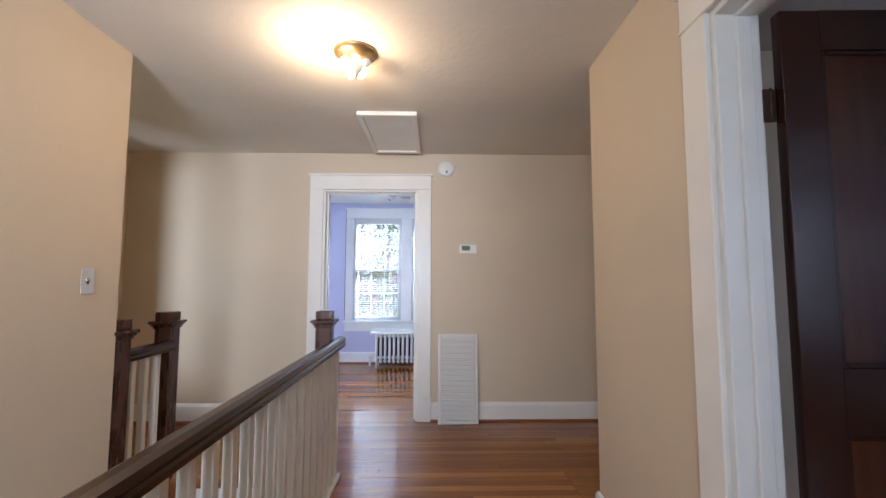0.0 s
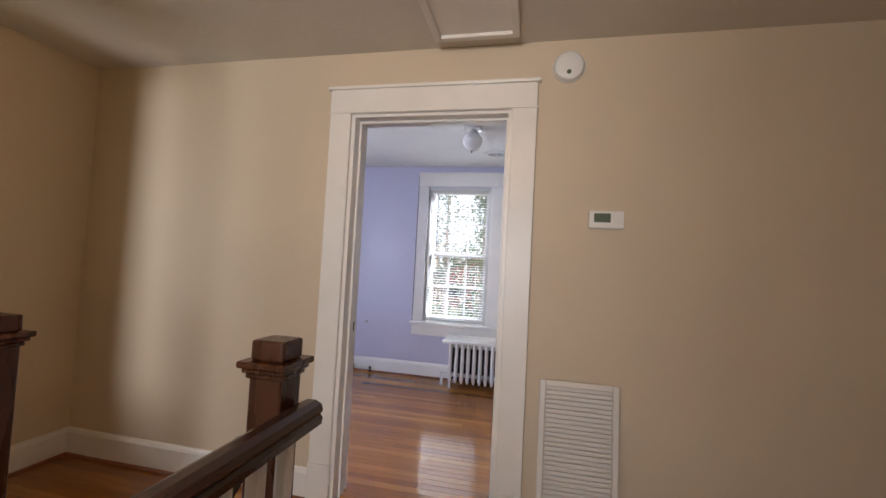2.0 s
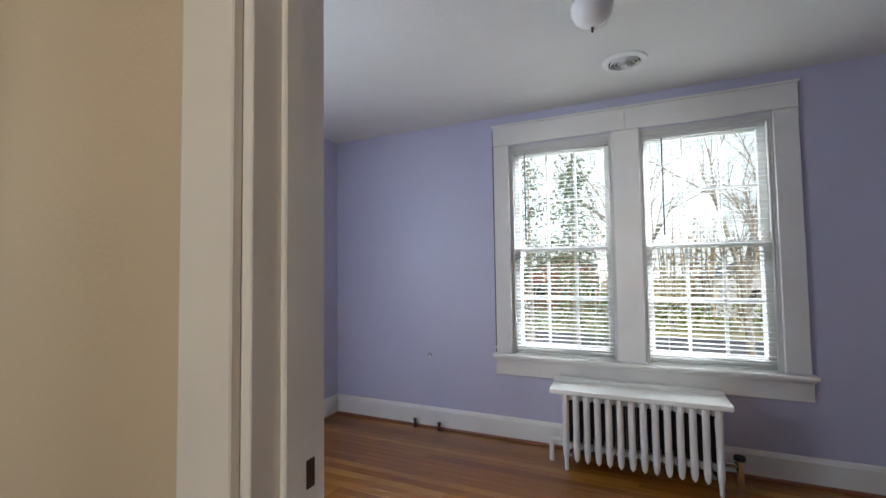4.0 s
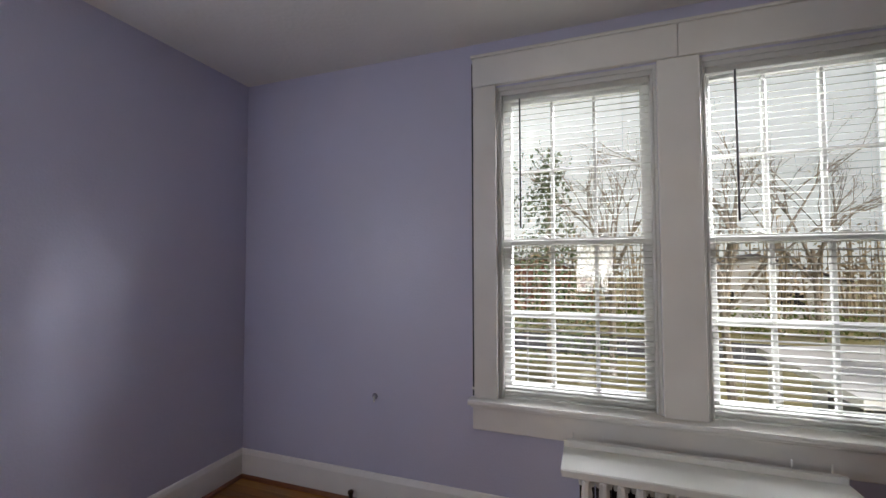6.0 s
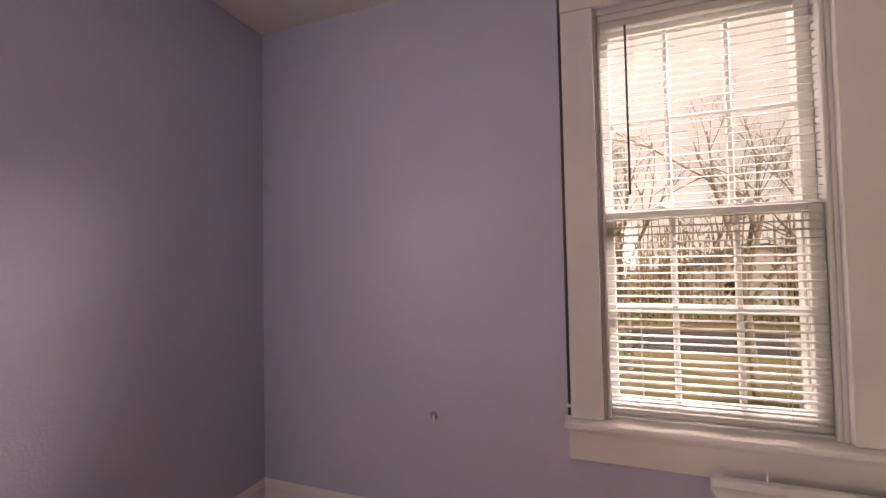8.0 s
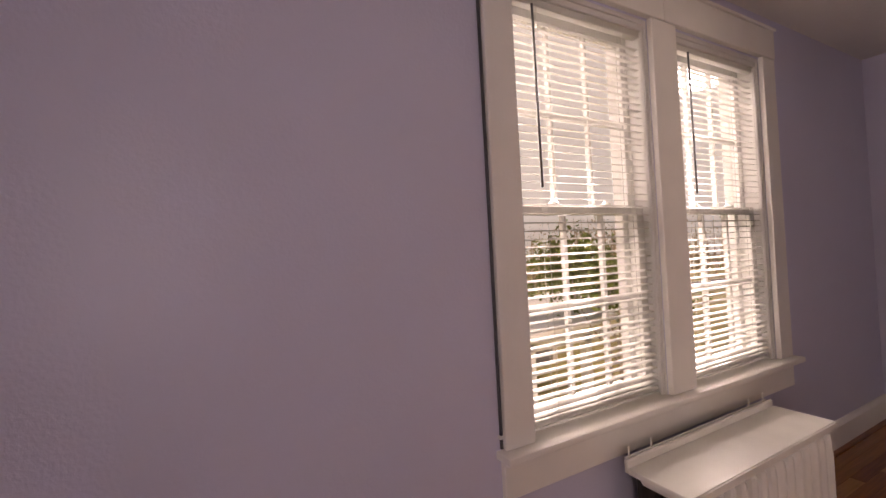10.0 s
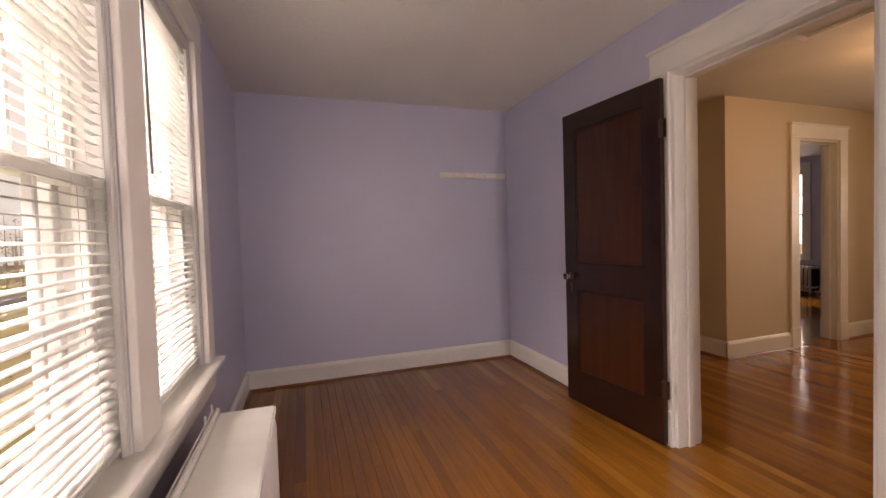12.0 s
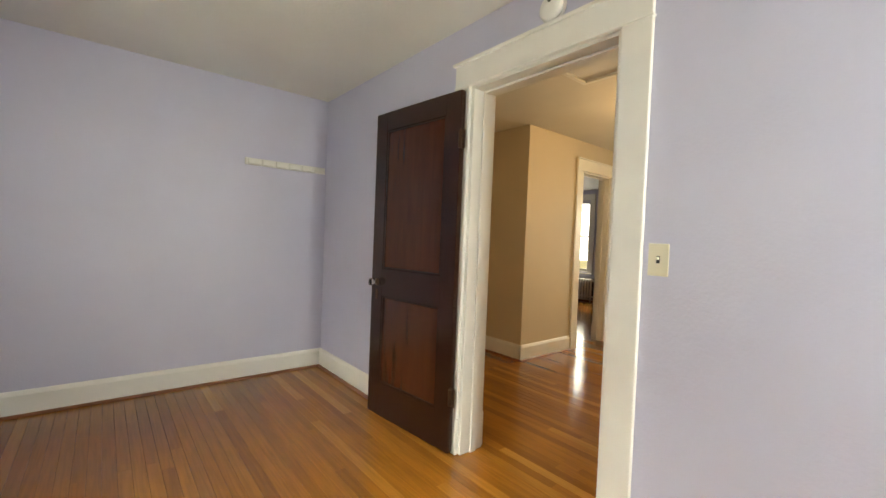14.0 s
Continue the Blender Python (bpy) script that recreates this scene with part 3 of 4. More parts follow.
# ---- bedroom things ----
def radiator(name, m, sections, pitch, height, label):
    ob = base(name, label, "radiator", m)
    z0 = 0.055
    for k in range(sections):
        x = (k + 0.5) * pitch
        end = k in (0, sections - 1)
        bmr, rear = bmesh.new(), bmesh.new()
        for y in (0.0, 0.10, 0.20):
            r = pitch * (0.31 if y == 0 else 0.46)
            prof = [(0.2, 0), (0.75, 0.015), (1.0, 0.05), (1.0, height - z0 - 0.05), (0.85, height - z0 - 0.015), (0.3, height - z0)]
            b = lathe([(r * a, z) for a, z in prof], 10, Matrix.Translation((x, y, z0)) @ Matrix.Diagonal((1, 1.25, 1, 1)))
            me = bpy.data.meshes.new("tmp")
            b.to_mesh(me)
            b.free()
            (rear if y else bmr).from_mesh(me)
            bpy.data.meshes.remove(me)
        add_box(bmr, (x - pitch * 0.49, 0.03, height - 0.055), (x + pitch * 0.49, 0.206, height - 0.012), 0.012, 2)
        add_box(bmr, (x - pitch * 0.49, 0.05, z0 + 0.05), (x + pitch * 0.49, 0.18, z0 + 0.09), 0.012, 2)
        sec = part("section", bmr, RAD, ob, smooth=False)
        # rear columns are coloured dark to give the gaps their shade
        part("rear_column", rear, GAP_SHADE, sec, "rear columns coloured dark for the shade between sections")
        if end:
            for y in (0.0, 0.2):
                part("leg", tube((x, y, 0), (x, y, height - 0.06), 0.011, 0.022, n=10), RAD, ob)
    return ob


rad = radiator("radiator", pose(1.685, 5.985, 0), 14, 0.0625, 0.468, "white painted cast-iron column radiator under the window")
L = 14 * 0.0625
part("bleed_plug", tube((-0.02, 0.1, 0.16), (0.0, 0.1, 0.16), 0.02), RAD, rad)
vp = part("supply_valve", tube((L, 0.1, 0.14), (L + 0.075, 0.1, 0.14), 0.016), STEEL, rad, "worn metal radiator valve")
part("valve_stem", tube((L + 0.075, 0.1, 0.0), (L + 0.075, 0.1, 0.17), 0.017), STEEL, vp)
part("valve_wheel", lathe([(0.028, 0.17), (0.030, 0.178), (0.028, 0.19), (0.01, 0.195)], 16, Matrix.Translation((L + 0.075, 0.1, 0))), DARK, vp, "black valve handle")
rp = part("return_pipe", tube((-0.075, 0.1, 0.0), (-0.075, 0.1, 0.15), 0.015), RAD, rad)
part("pipe_elbow", tube((-0.09, 0.1, 0.14), (0.0, 0.1, 0.14), 0.018), RAD, rp)

shelf = base("radiator_cover", "white painted board lying on the radiator", "radiator cover")
part("board", box((1.622, 5.972, 0.470), (2.600, 6.185, 0.490), 0.004, 2), BOARD, shelf)
part("back_strip", box((1.622, 6.186, 0.470), (2.600, 6.200, 0.515), 0.004), BOARD, shelf)
part("front_lip", box((1.626, 5.966, 0.462), (2.596, 5.9715, 0.489), 0.002), BOARD, shelf)
for x in (1.66, 1.78, 2.44, 2.56):
    part("wire_hook", tube((x, 6.207, 0.475), (x, 6.207, 0.545), 0.0035, n=6), BOARD, shelf)
part("wire", tube((1.64, 6.207, 0.512), (2.58, 6.207, 0.512), 0.0035, n=6), BOARD, shelf)

for x, h in ((0.52, 0.075), (0.73, 0.065)):
    p = base("pipe_stub", "short capped metal pipe stub in the floor", "pipe", pose(x, 6.245, 0), group="pipe stubs")
    part("pipe", tube((0, 0, 0), (0, 0, h), 0.011), BRONZE, p)
    part("cap", lathe([(0.015, h - 0.018), (0.016, h - 0.004), (0.008, h + 0.002)], 10), BRONZE, p)

st = base("cable_stub", "small grey cable stub poking from the wall", "cable", pose(0.632, WY, 0.566))
part("grommet", lathe([(0.017, 0), (0.015, 0.003), (0.007, 0.010)], 14, Matrix.Rotation(radians(90), 4, "X")), mat("grey_putty", (0.30, 0.29, 0.36), 0.7, vary=0.2, scale=40), st, smooth=True)
part("cable", tube((0, -0.006, 0), (0.02, -0.045, -0.012), 0.005), PLAST, st)

cb = base("cable", "thin dark cable clipped along the window casing", "cable")
part("cord", tube((W1[0] - 0.1225, WY - 0.007, 0.63), (W1[0] - 0.1225, WY - 0.007, 2.30), 0.0055, n=8), WAND, cb)
part("clip", box((W1[0] - 0.132, WY - 0.014, 0.66), (W1[0] - 0.117, WY, 0.672), 0.002), PLAST, cb)

# peg rack
rk = base("coat_rack", "white painted peg rail with flat folding pegs", "coat rack", pose(XE, 3.935, 1.745))
part("rail", box((-0.018, 0, 0), (0, 0.67, 0.055), 0.003), BOARD, rk)
for k in range(6):
    y = 0.012 + k * 0.109
    part("peg", box((-0.034, y + 0.006, 0.004), (-0.019, y + 0.094, 0.050), 0.004), BOARD, rk)

# ceiling fixtures
cl = base("ceiling_light", "white globe ceiling light with round canopy, unlit", "ceiling light", pose(1.99, 5.0, BC))
part("canopy", lathe([(0.082, 0), (0.080, -0.012), (0.060, -0.022), (0.045, -0.03)][::-1], 28), PLAST, cl, smooth=True)
part("fitter", lathe([(0.040, -0.03), (0.044, -0.05), (0.05, -0.055)][::-1], 24), PLAST, cl, smooth=True)
gl = part("globe", lathe([(0.004, -0.192), (0.035, -0.186), (0.062, -0.168), (0.078, -0.138), (0.082, -0.11), (0.072, -0.078), (0.048, -0.056)], 28), MILK, cl, "white milk-glass globe", True)
part("finial", tube((0, 0, -0.212), (0, 0, -0.19), 0.004, 0.006), BRONZE, gl)

vt = base("ceiling_vent", "round white ceiling air diffuser with dark slots", "vent", pose(2.115, 5.77, BC))
part("flange", lathe([(0.118, 0), (0.115, -0.008), (0.085, -0.014), (0.083, 0)][::-1], 36), PLAST, vt, smooth=False)
part("throat", lathe([(0.083, -0.002), (0.083, 0)], 32), DARK, vt)
for r in (0.072, 0.052, 0.032):
    part("ring", lathe([(r, -0.003), (r + 0.003, -0.012), (r, -0.020), (r - 0.003, -0.019), (r - 0.002, -0.003)], 32), PLAST, vt)
part("hub", lathe([(0.004, -0.022), (0.014, -0.02), (0.016, -0.004)], 20), PLAST, vt)


def smoke_detector(m, r, label):
    ob = base("smoke_detector", label, "smoke detector", m)
    part("back_plate", lathe([(r, 0), (r, 0.010), (r * 0.97, 0.012)], 32), PLAST, ob, smooth=False)
    c = part("cover", lathe([(r * 0.94, 0.012), (r * 0.92, 0.028), (r * 0.80, 0.036), (r * 0.3, 0.038)], 32), PLAST, ob, smooth=True)
    part("test_button", lathe([(0.011, 0.037), (0.010, 0.041), (0.004, 0.042)], 14, Matrix.Translation((0, -r * 0.45, 0))), GREY, c)
    return ob


smoke_detector(pose(2.645, HY, 2.25, 90), 0.076, "round white smoke detector above the hall doorway")
smoke_detector(pose(1.865, BY, 2.262, -90, 0, 0), 0.066, "round white smoke detector over the bedroom door")


def switch(m, material, size, label, toggle=True):
    ob = base("light_switch", label, "light switch", m)
    w, h = size
    part("plate", box((-w / 2, 0, -h / 2), (w / 2, 0.006, h / 2), 0.003, 2), material, ob)
    part("slot", box((-0.006, 0.006, -0.013), (0.006, 0.0065, 0.013)), DARK, ob)
    part("toggle", box((-0.004, 0.005, 0.0), (0.004, 0.018, 0.010), 0.0015), material, ob)
    for z in (-h * 0.34, h * 0.34):
        part("screw", tube((0, 0.005, z), (0, 0.0072, z), 0.003), material, ob)
    return ob


switch(pose(1.355, BY, 1.16), IVORY, (0.072, 0.118), "ivory plastic toggle switch plate on lavender wall")
switch(pose(SX, 1.914, 1.225, 0, 0, -90), STEEL, (0.072, 0.116), "polished metal switch plate on beige wall")

th = base("thermostat", "white digital thermostat with dark display", "thermostat", pose(2.838, HY, 1.512))
part("body", box((-0.077, -0.026, -0.040), (0.077, 0, 0.042), 0.006, 2), PLAST, th)
part("display", box((-0.055, -0.0275, -0.012), (0.018, -0.025, 0.030)), GREY, th, "grey-green display")
for z in (-0.004, 0.018):
    part("button", box((0.036, -0.029, z - 0.006), (0.056, -0.025, z + 0.006), 0.001), PLAST, th)
part("badge", box((-0.02, -0.0268, -0.028), (0.012, -0.0258, -0.023)), GRILLE, th)

# loose return-air grille leaning on the wall
gm = Matrix.Translation((2.57, 3.652, 0.002)) @ Matrix.Rotation(radians(-5.2), 4, "X")
gr = base("air_grille", "white metal louvred return grille leaning on wall", "grille", gm)
GW, GH = 0.350, 0.760
part("back_sheet", box((0.03, 0.012, 0.03), (GW - 0.03, 0.014, GH - 0.03)), GRILLE, gr)
for a, b in (((0, 0, 0), (0.028, 0.016, GH)), ((GW - 0.028, 0, 0), (GW, 0.016, GH)), ((0.028, 0, 0), (GW - 0.028, 0.016, 0.028)), ((0.028, 0, GH - 0.028), (GW - 0.028, 0.016, GH))):
    part("frame_bar", box(a, b, 0.004), GRILLE, gr)
lv = box((0.028, 0, 0), (GW - 0.028, 0.012, 0.0016))
bmesh.ops.rotate(lv, verts=lv.verts, cent=(0, 0, 0), matrix=Matrix.Rotation(radians(-38), 3, "X"))
first = part("louvre", lv, GRILLE, gr)
first.location.z = 0.036
for k in range(1, 34):
    o = new("louvre", first.data)
    o.parent = gr
    o.location = (0, 0, 0.036 + k * 0.0207)

# ceiling access panel
hp = base("ceiling_panel", "off-white framed ceiling access panel", "ceiling panel", pose(1.998, 2.79, HC))
part("panel", box((0.03, 0.03, -0.012), (0.385, 0.83, 0)), TRIM, hp)
for a, b in (((0, 0, -0.028), (0.035, 0.86, 0)), ((0.379, 0, -0.028), (0.414, 0.86, 0)), ((0.035, 0, -0.028), (0.379, 0.035, 0)), ((0.035, 0.825, -0.028), (0.379, 0.86, 0))):
    part("frame_bar", box(a, b, 0.003), TRIM, hp)

# hall ceiling light: canopy with two sockets, one bulb lit
hl = base("hall_ceiling_light", "brass ceiling light with two bulbs, one lit", "ceiling light", pose(2.13, 2.06, HC))
BRASS = mat("dull_brass", (0.42, 0.30, 0.15), 0.35, metal=0.9, vary=0.2, scale=15)
part("canopy", lathe([(0.11, 0), (0.108, -0.012), (0.085, -0.028), (0.03, -0.035)][::-1], 28), BRASS, hl, smooth=True)
for a, lit in ((pose(-0.06, -0.02, -0.03, 30, -55, 0), True), (pose(0.06, 0.02, -0.03, -15, 40, 0), False)):
    so = part("socket", lathe([(0.021, 0), (0.023, -0.04), (0.018, -0.042)][::-1], 16, a), PLAST, hl)
    part("bulb", lathe([(0.004, -0.142), (0.018, -0.138), (0.028, -0.122), (0.030, -0.105), (0.022, -0.075), (0.014, -0.05), (0.013, -0.042)], 18, a), BULB if lit else BULB_OFF, so, "lit warm bulb" if lit else "unlit frosted bulb", True)


# ---- staircase and balustrade ----
def newel(name, m, h, s, label):
    ob = base(name, label, "newel post", m, group="newel posts")
    part("shaft", box((-s, -s, -0.3), (s, s, h - 0.075), 0.004), NEWEL, ob)
    part("neck_moulding", box((-s - 0.008, -s - 0.008, h - 0.103), (s + 0.008, s + 0.008, h - 0.088), 0.004), NEWEL, ob)
    part("lower_cap", box((-s - 0.016, -s - 0.016, h - 0.088), (s + 0.016, s + 0.016, h - 0.074), 0.004), NEWEL, ob)
    part("cap_plate", box((-s - 0.026, -s - 0.026, h - 0.074), (s + 0.026, s + 0.026, h - 0.056), 0.004), NEWEL, ob)
    part("cap_block", box((-s - 0.001, -s - 0.001, h - 0.056), (s + 0.001, s + 0.001, h), 0.010, 3), NEWEL, ob)
    return ob


newel("newel_post", pose(1.824, 2.765, 0), 1.032, 0.049, "square dark-stained newel post at the stair head")
newel("newel_post", pose(0.852, 2.70, 0), 1.032, 0.050, "square dark-stained newel post at the stair head")
newel("newel_post", pose(0.925, 2.172, 0), 1.032, 0.05, "square dark-stained half newel against the wall")

RAILP = [(-0.034, 0.0), (0.034, 0.0), (0.036, 0.018), (0.030, 0.026), (0.036, 0.040), (0.030, 0.056), (0.012, 0.064), (-0.012, 0.064), (-0.030, 0.056), (-0.036, 0.040), (-0.030, 0.026), (-0.036, 0.018)]


def balustrade(name, x, y0, y1, top, label, spacing=0.112):
    ob = base(name, label, "balustrade")
    hr = part("handrail", extrude([(x + u, top - 0.064 + v) for u, v in RAILP], "y", y0, y1), RAIL, ob, "dark-stained moulded handrail")
    part("shoe_rail", box((x - 0.032, y0, 0.0), (x + 0.032, y1 - 0.06, 0.022), 0.003), RISER, ob)
    first = part("baluster", box((x - 0.0165, -0.0165, 0.022), (x + 0.0165, 0.0165, top - 0.066), 0.002), RISER, ob)
    n = int((y1 - y0 - 0.16) / spacing)
    first.location.y = y1 - 0.12
    for k in range(1, n + 1):
        o = new("baluster", first.data)
        o.parent = ob
        o.location.y = y1 - 0.12 - k * spacing
    return ob


balustrade("balustrade", 1.918, -0.99, 2.805, 0.862, "white square balusters under a dark handrail")
balustrade("balustrade", 0.897, 2.225, 2.66, 0.862, "short white balustrade beside the stairwell", 0.10)

stairs = base("staircase", "wooden stair with white risers and dark handrail", "staircase")
for k in range(1, 13):
    y, z = 2.68 - (k - 1) * 0.245, -0.19 * k
    part("tread", box((SX, y - 0.275, z - 0.028), (1.858, y, z), 0.006, 2), WOOD, stairs)
    part("riser", box((SX, y, z), (1.858, y + 0.018, z + 0.162)), RISER, stairs)
bm = bmesh.new()
add_box(bm, (-0.03, -3.6, 0), (0.03, 0, 0.055), 0.012, 2)
sl = Matrix.Translation((1.815, 2.70, 0.755)) @ Matrix.Rotation(radians(37.8), 4, "X")
bmesh.ops.transform(bm, matrix=sl, verts=bm.verts)
part("stair_handrail", bm, RAIL, stairs, "dark-stained sloping handrail")
part("nosing", box((SX, 2.655, -0.028), (1.86, 2.72, 0.003), 0.006, 2), WOOD, stairs)
part("well_fascia", box((1.842, -1.0, -0.25), (1.859, 2.66, -0.002)), RISER, stairs)

# ---- far room: window, blind glow of the sky, radiator ----
fw = window("window_3", -0.85, 0.0, Matrix.Translation((5.55, -2.6, 0)) @ Matrix.Rotation(math.pi, 4, "Z"), "white double-hung window in the far room")
fc = base("window_casing", "white painted casing round the far window", "window casing", kind="structure")
part("side_casing", box((5.43, -2.6, 0.6), (5.55, -2.578, 2.17), 0.003), TRIM, fc)
part("side_casing", box((6.4, -2.6, 0.6), (6.52, -2.578, 2.17), 0.003), TRIM, fc)
part("head_casing", box((5.43, -2.6, 2.172), (6.52, -2.576, 2.3), 0.003), TRIM, fc)
part("stool", box((5.41, -2.6, 0.575), (6.54, -2.53, 0.6), 0.006), TRIM, fc)
radiator("radiator", pose(6.02, -2.33, 0, 0, 0, 180), 12, 0.0625, 0.50, "white painted radiator in the far room")


# ---- outdoors ----
GZ = -3.3
GRASS = mat("dry_lawn", (0.30, 0.27, 0.12), 0.9, vary=0.35, scale=0.25, bump=0.3, bump_scale=8)
BARK = mat("grey_bark", (0.42, 0.37, 0.30), 0.9, vary=0.3, scale=6, bump=0.5, bump_scale=30)
TWIG = mat("brown_twigs", (0.55, 0.46, 0.32), 0.9, vary=0.4, scale=0.6)
LEAF = mat("evergreen_foliage", (0.17, 0.22, 0.12), 0.8, vary=0.4, scale=1.0)
SPRING = mat("spring_foliage", (0.20, 0.26, 0.07), 0.8, vary=0.4, scale=1.0)
SIDING = mat("white_siding", (0.80, 0.80, 0.78), 0.6, vary=0.04)
BRICK = mat("reddish_brick", (0.32, 0.15, 0.10), 0.9, vary=0.2, scale=4)
ASPH = mat("asphalt", (0.09, 0.09, 0.095), 0.9, vary=0.2, scale=1, bump=0.3)
SHING = mat("grey_shingles", (0.16, 0.16, 0.17), 0.9, vary=0.25, scale=3, bump=0.4)
structure("ground", box((-400, -400, GZ - 0.5), (400, 400, GZ)), GRASS, "dry yellowish lawn reaching to the distance", "ground")
structure("road", box((-120, 27, GZ), (120, 33, GZ + 0.03)), ASPH, "grey asphalt road across the lawn", "road")


# bright hazy sky in the distance, round the north and east
SKYGLOW = glow("sky_haze", (0.84, 0.93, 1.0), 0.46)
bm = bmesh.new()
low, high = [], []
for k in range(33):
    a = radians(-35 + 175 * k / 32)
    low.append(bm.verts.new((170 * math.cos(a), 170 * math.sin(a), GZ - 0.4)))
    high.append(bm.verts.new((170 * math.cos(a), 170 * math.sin(a), 105)))
for k in range(32):
    bm.faces.new((low[k], low[k + 1], high[k + 1], high[k]))
structure("backdrop", bm, SKYGLOW, "bright hazy pale sky in the distance", "sky")


def scatter_leaves(bm, centre, spread, count, size, rng):
    for _ in range(count):
        d = Vector((rng.gauss(0, 1), rng.gauss(0, 1), rng.gauss(0, 1)))
        p = Vector(centre) + Vector((d.x * spread[0], d.y * spread[1], d.z * spread[2]))
        u = Vector((rng.gauss(0, 1), rng.gauss(0, 1), rng.gauss(0, 1))).normalized() * size * rng.uniform(0.6, 1.3)
        v = u.cross(Vector((rng.gauss(0, 1), rng.gauss(0, 1), rng.gauss(0, 1)))).normalized() * size * 0.5
        bm.faces.new([bm.verts.new(p + q) for q in (u, v, -u, -v)])


def tree(m, height, seed, leaves, material, label):
    rng = random.Random(seed)
    ob = base("tree", label, "tree", m, group="trees outside")
    bmt, bml = bmesh.new(), bmesh.new()

    def grow(p, d, length, r, depth):
        q = p + d * length
        add_tube(bmt, p, q, r, r * 0.68, 7 if depth < 2 else 4)
        if depth >= 3 and leaves:
            scatter_leaves(bml, q, (0.45, 0.45, 0.35), leaves, 0.10, rng)
        if depth == 5:
            return
        for _ in range(3 if depth else 4):
            nd = (d + Vector((rng.gauss(0, 0.5), rng.gauss(0, 0.5), rng.gauss(0.12, 0.25)))).normalized()
            grow(p + d * length * rng.uniform(0.6, 1.0), nd, length * rng.uniform(0.55, 0.78), r * 0.55, depth + 1)

    grow(Vector((0, 0, 0)), Vector((rng.gauss(0, 0.05), rng.gauss(0, 0.05), 1)).normalized(), height * 0.33, height * 0.011, 0)
    part("trunk", bmt, BARK, ob)
    if leaves:
        part("crown", bml, material, ob)
    else:
        bml.free()
    return ob


def conifer(m, height, seed, material, label):
    rng = random.Random(seed)
    ob = base("tree", label, "tree", m, group="trees outside")
    part("trunk", tube((0, 0, 0), (0, 0, height), height * 0.02, 0.02, 8), BARK, ob)
    bml = bmesh.new()
    for k in range(64):
        z = height * (0.12 + 0.86 * k / 64)
        reach = (height - z) * 0.26 + 0.15
        a = rng.uniform(0, 6.28)
        for f in (0.35, 0.65, 0.95):
            scatter_leaves(bml, (math.cos(a) * reach * f, math.sin(a) * reach * f, z - 0.15 * f), (0.3, 0.3, 0.18), 10, 0.11, rng)
    part("crown", bml, material, ob)
    return ob


t1 = tree(pose(2.6, 23, GZ), 14, 3, 0, TWIG, "tall bare-branched tree beyond the lawn")
t2 = tree(pose(6.0, 20, GZ), 13, 11, 0, TWIG, "bare-branched leaning tree beyond the lawn")
for x, y, a, s in ((-7, 30, 40, 1.1), (3.2, 36, 120, 1.2), (9.5, 38, 200, 1.0), (15, 36, 20, 1.2), (23, 40, 95, 1.1), (-15, 38, 260, 1.2)):
    c = copy_thing(t1 if a < 100 else t2, pose(x, y, GZ, 0, 0, a))
    c.scale = (s, s, s)
conifer(pose(0.3, 20.5, GZ), 9.2, 5, LEAF, "dark evergreen tree with ragged crown")
conifer(pose(-2.4, 25, GZ), 10.5, 8, LEAF, "dark evergreen tree with ragged crown")
tree(pose(10, 13, GZ), 5.5, 21, 9, SPRING, "young tree with fresh yellow-green leaves")

# brush and woods far off
rng = random.Random(4)
bm = bmesh.new()
for k in range(620):
    x = rng.uniform(-40, 75)
    y = rng.uniform(36, 62)
    h = rng.uniform(5.0, 9.5)
    scatter_leaves(bm, (x, y, GZ + h * 0.5), (0.9, 0.9, h * 0.24), 26, 0.22, rng)
    add_tube(bm, (x, y, GZ), (x + rng.uniform(-0.8, 0.8), y, GZ + h), 0.12, 0.02, 4)
tagged(link_bm("woods", bm, TWIG), "far belt of brown leafless woods and brush", "woods", kind="stuff")
bm = bmesh.new()
for k in range(120):
    scatter_leaves(bm, (rng.uniform(-30, 40), rng.uniform(34.5, 41), GZ + rng.uniform(0.4, 1.3)), (0.6, 0.6, 0.45), 40, 0.16, rng)
tagged(link_bm("hedge", bm, SPRING), "olive green shrubs along the road", "shrubs", kind="stuff")


def outbuilding(m, w, d, h, roof_h, wall, roof, label, name):
    ob = base(name, label, "building", m)
    part("wall", box((0, 0, 0), (w, 0.15, h)), wall, ob)
    part("wall", box((0, d - 0.15, 0), (w, d, h)), wall, ob)
    part("wall", box((0, 0.15, 0), (0.15, d - 0.15, h)), wall, ob)
    part("wall", box((w - 0.15, 0.15, 0), (w, d - 0.15, h)), wall, ob)
    part("roof", extrude([(-0.3, h - 0.02), (w / 2, h + roof_h), (w + 0.3, h - 0.02), (w + 0.3, h + 0.1), (w / 2, h + roof_h + 0.14), (-0.3, h + 0.1)], "y", -0.3, d + 0.3), roof, ob)
    part("gable", extrude([(0, h), (w, h), (w / 2, h + roof_h - 0.02)], "y", 0.01, 0.14), wall, ob)
    for x in (w * 0.2, w * 0.62):
        wdw = part("window", box((x, -0.03, h * 0.35), (x + w * 0.16, -0.001, h * 0.75)), DARK, ob)
        part("frame", box((x - 0.06, -0.02, h * 0.75), (x + w * 0.16 + 0.06, -0.001, h * 0.75 + 0.08)), SIDING, wdw)
    return ob


outbuilding(pose(-9, 48, GZ), 11, 8, 3.4, 2.4, BRICK, SHING, "far reddish brick house with grey roof", "far_house")
outbuilding(pose(9, 46, GZ), 12, 8, 3.2, 2.2, SIDING, SHING, "far white house with grey shingle roof", "far_house")

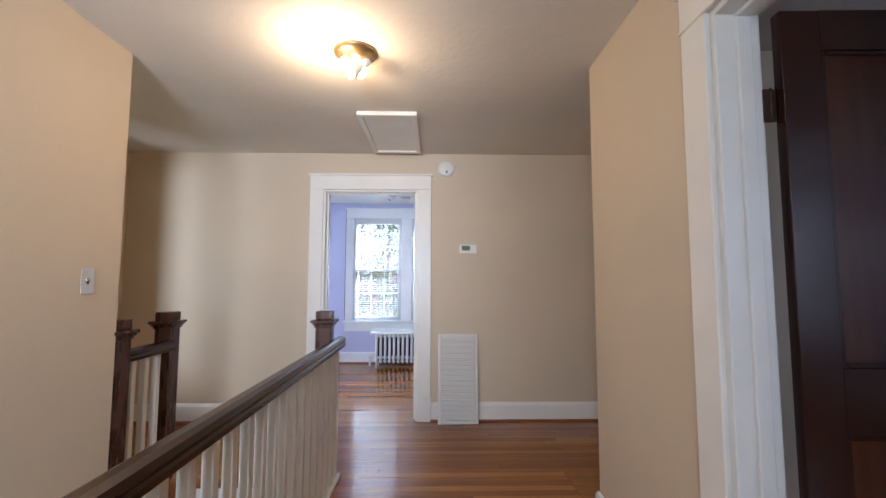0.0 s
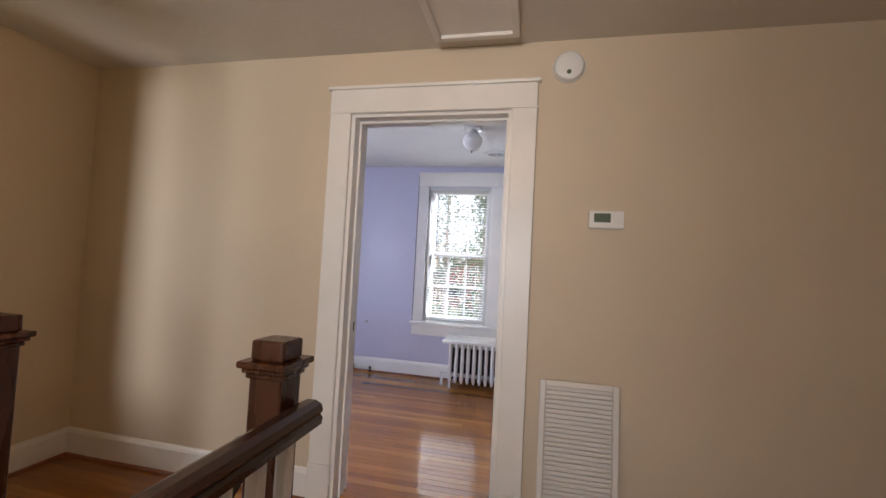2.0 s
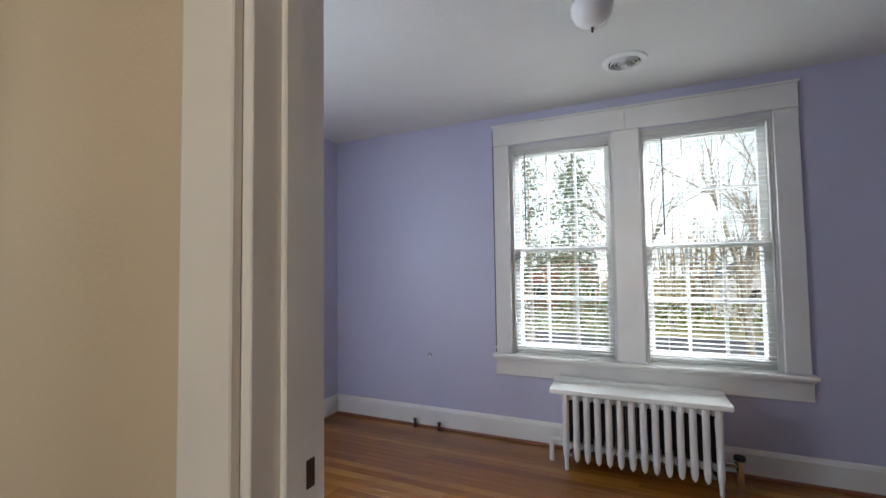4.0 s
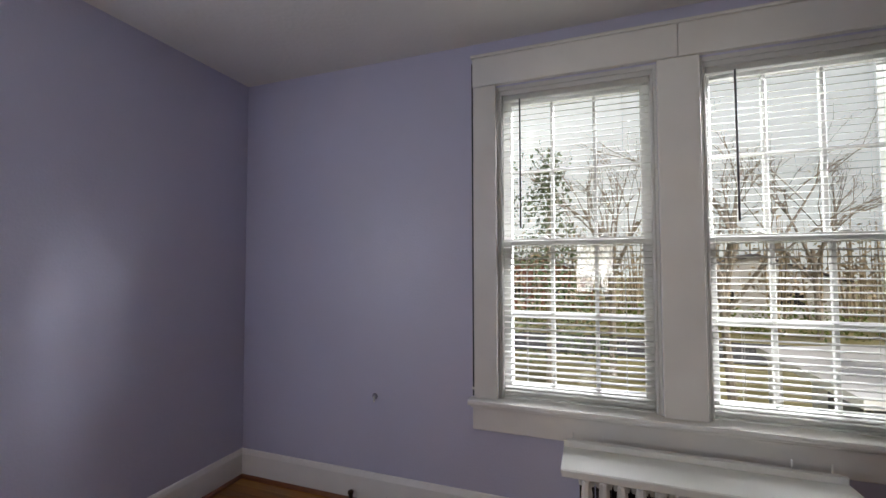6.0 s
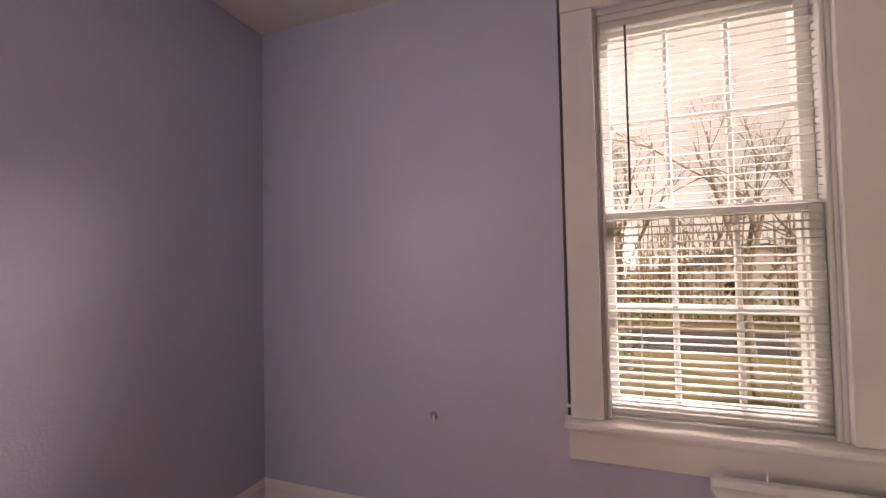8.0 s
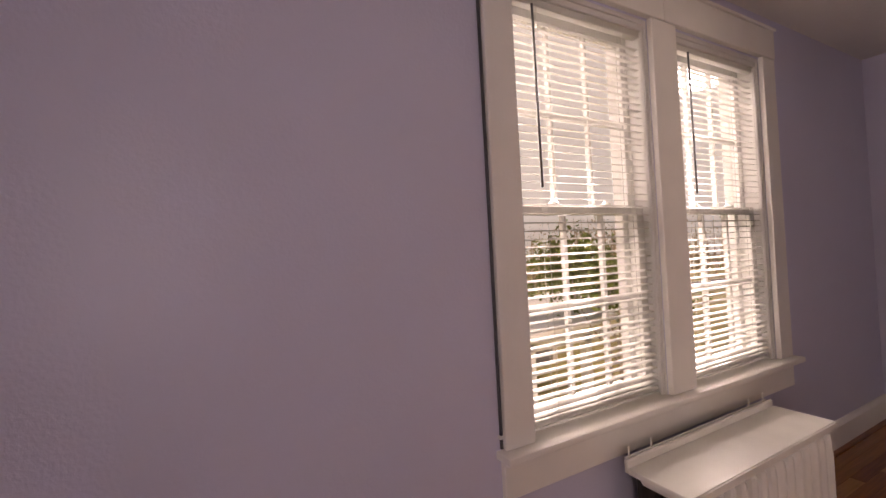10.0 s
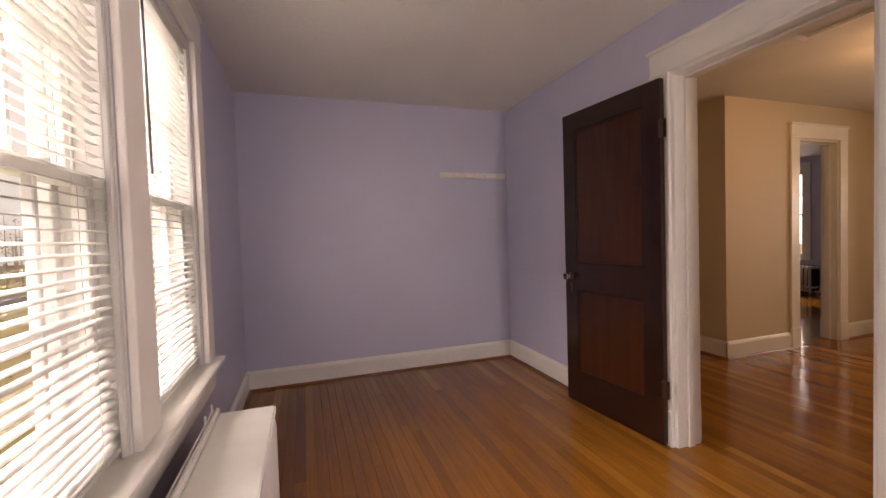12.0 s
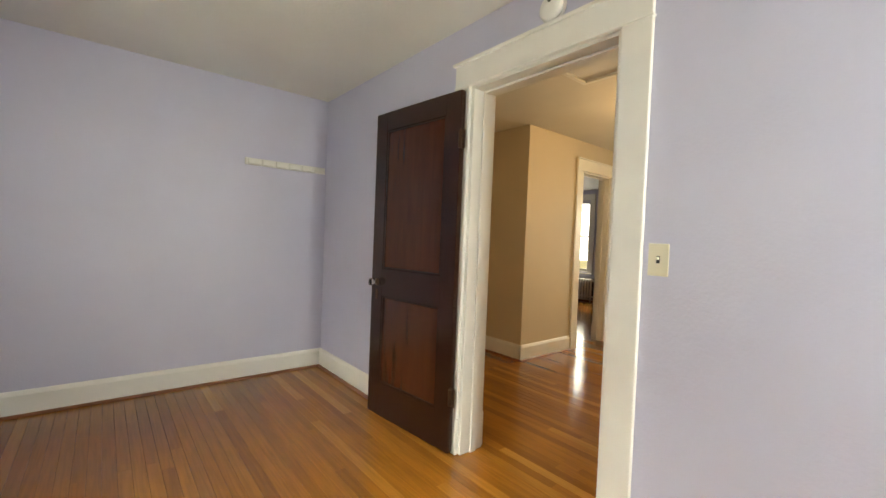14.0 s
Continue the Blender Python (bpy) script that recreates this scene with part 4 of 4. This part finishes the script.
# white flat-roofed porch standing below the windows
pc = base("porch", "white sunlit porch roof on square posts", "porch", pose(6.3, 13.6, GZ))
part("roof", extrude([(-0.2, 2.10), (6.0, 2.60), (6.0, 2.78), (-0.2, 2.28)], "y", -0.2, 4.6), SIDING, pc)
part("beam", box((0, 0, 1.91), (5.8, 0.16, 2.13)), SIDING, pc)
for x in (0.0, 0.95, 3.0, 5.6):
    for y in (0.0, 4.2):
        part("post", box((x, y, 0), (x + 0.24, y + 0.24, 2.12), 0.01), SIDING, pc)
part("back_wall", box((1.2, 4.3, 0), (5.6, 4.4, 2.05)), SHING, pc)


# ---- floor boards ----
def board_mesh(length, width=0.0565):
    bm = box((0, 0, -0.02), (length, width, 0), 0.0008)
    me = bpy.data.meshes.new("plank")
    bm.to_mesh(me)
    bm.free()
    me.materials.append(WOOD)
    return me


CACHE = {}


def lay(x0, x1, y0, y1, rng, single):
    """Rows of boards along x with staggered ends. single: each board an object of its own; the rest come back as boxes."""
    rest = []
    rows = int(math.ceil((y1 - y0) / 0.0572))
    for k in range(rows):
        y = y0 + k * 0.0572
        wd = min(0.0565, y1 - y)
        if wd < 0.01:
            continue
        x = x0
        while x < x1 - 0.01:
            ln = round(rng.uniform(0.7, 2.6), 1)
            if x1 - (x + ln) < 0.4:
                ln = x1 - x
            if single(x + ln / 2, y):
                key = (round(ln, 3), round(wd, 4))
                if key not in CACHE:
                    CACHE[key] = board_mesh(key[0] - 0.0006, key[1])
                o = new("plank", CACHE[key])
                o.parent = subfloor
                o.location = (x, y, 0)
            else:
                rest.append((x, x + ln - 0.0006, y, y + wd))
            x += ln
    return rest


rng = random.Random(12)
REST = lay(XW, XE, BY, WY, rng, lambda x, y: True)
REST += lay(DX0, DX1, HY, BY, rng, lambda x, y: True)
REST += lay(-0.22, 4.345, 2.72, HY, rng, lambda x, y: x > 0.5)
REST += lay(-0.22, SX - 0.12, 2.105, 2.72, rng, lambda x, y: False)
REST += lay(1.86, EX, -1.0, 2.72, rng, lambda x, y: 0.6 < y)
REST += lay(EX, 4.345, 2.13, 2.72, rng, lambda x, y: False)
REST += lay(EX, EX + 0.13, JY0, JY1, rng, lambda x, y: False)
REST += lay(EX + 0.13, 6.76, -2.6, 2.0, rng, lambda x, y: False)
verts, faces = [], []
for a, b, c, d in REST:
    n = len(verts)
    verts += [(a, c, 0), (b, c, 0), (b, d, 0), (a, d, 0), (a, c, -0.02), (b, c, -0.02), (b, d, -0.02), (a, d, -0.02)]
    faces += [(n, n + 1, n + 2, n + 3), (n, n + 4, n + 5, n + 1), (n + 1, n + 5, n + 6, n + 2), (n + 2, n + 6, n + 7, n + 3), (n + 3, n + 7, n + 4, n)]
me = bpy.data.meshes.new("floor_planks")
me.from_pydata(verts, [], faces)
me.materials.append(WOOD)
fp = new("floor_planks", me)
fp.parent = subfloor
fp["kind"] = "stuff"
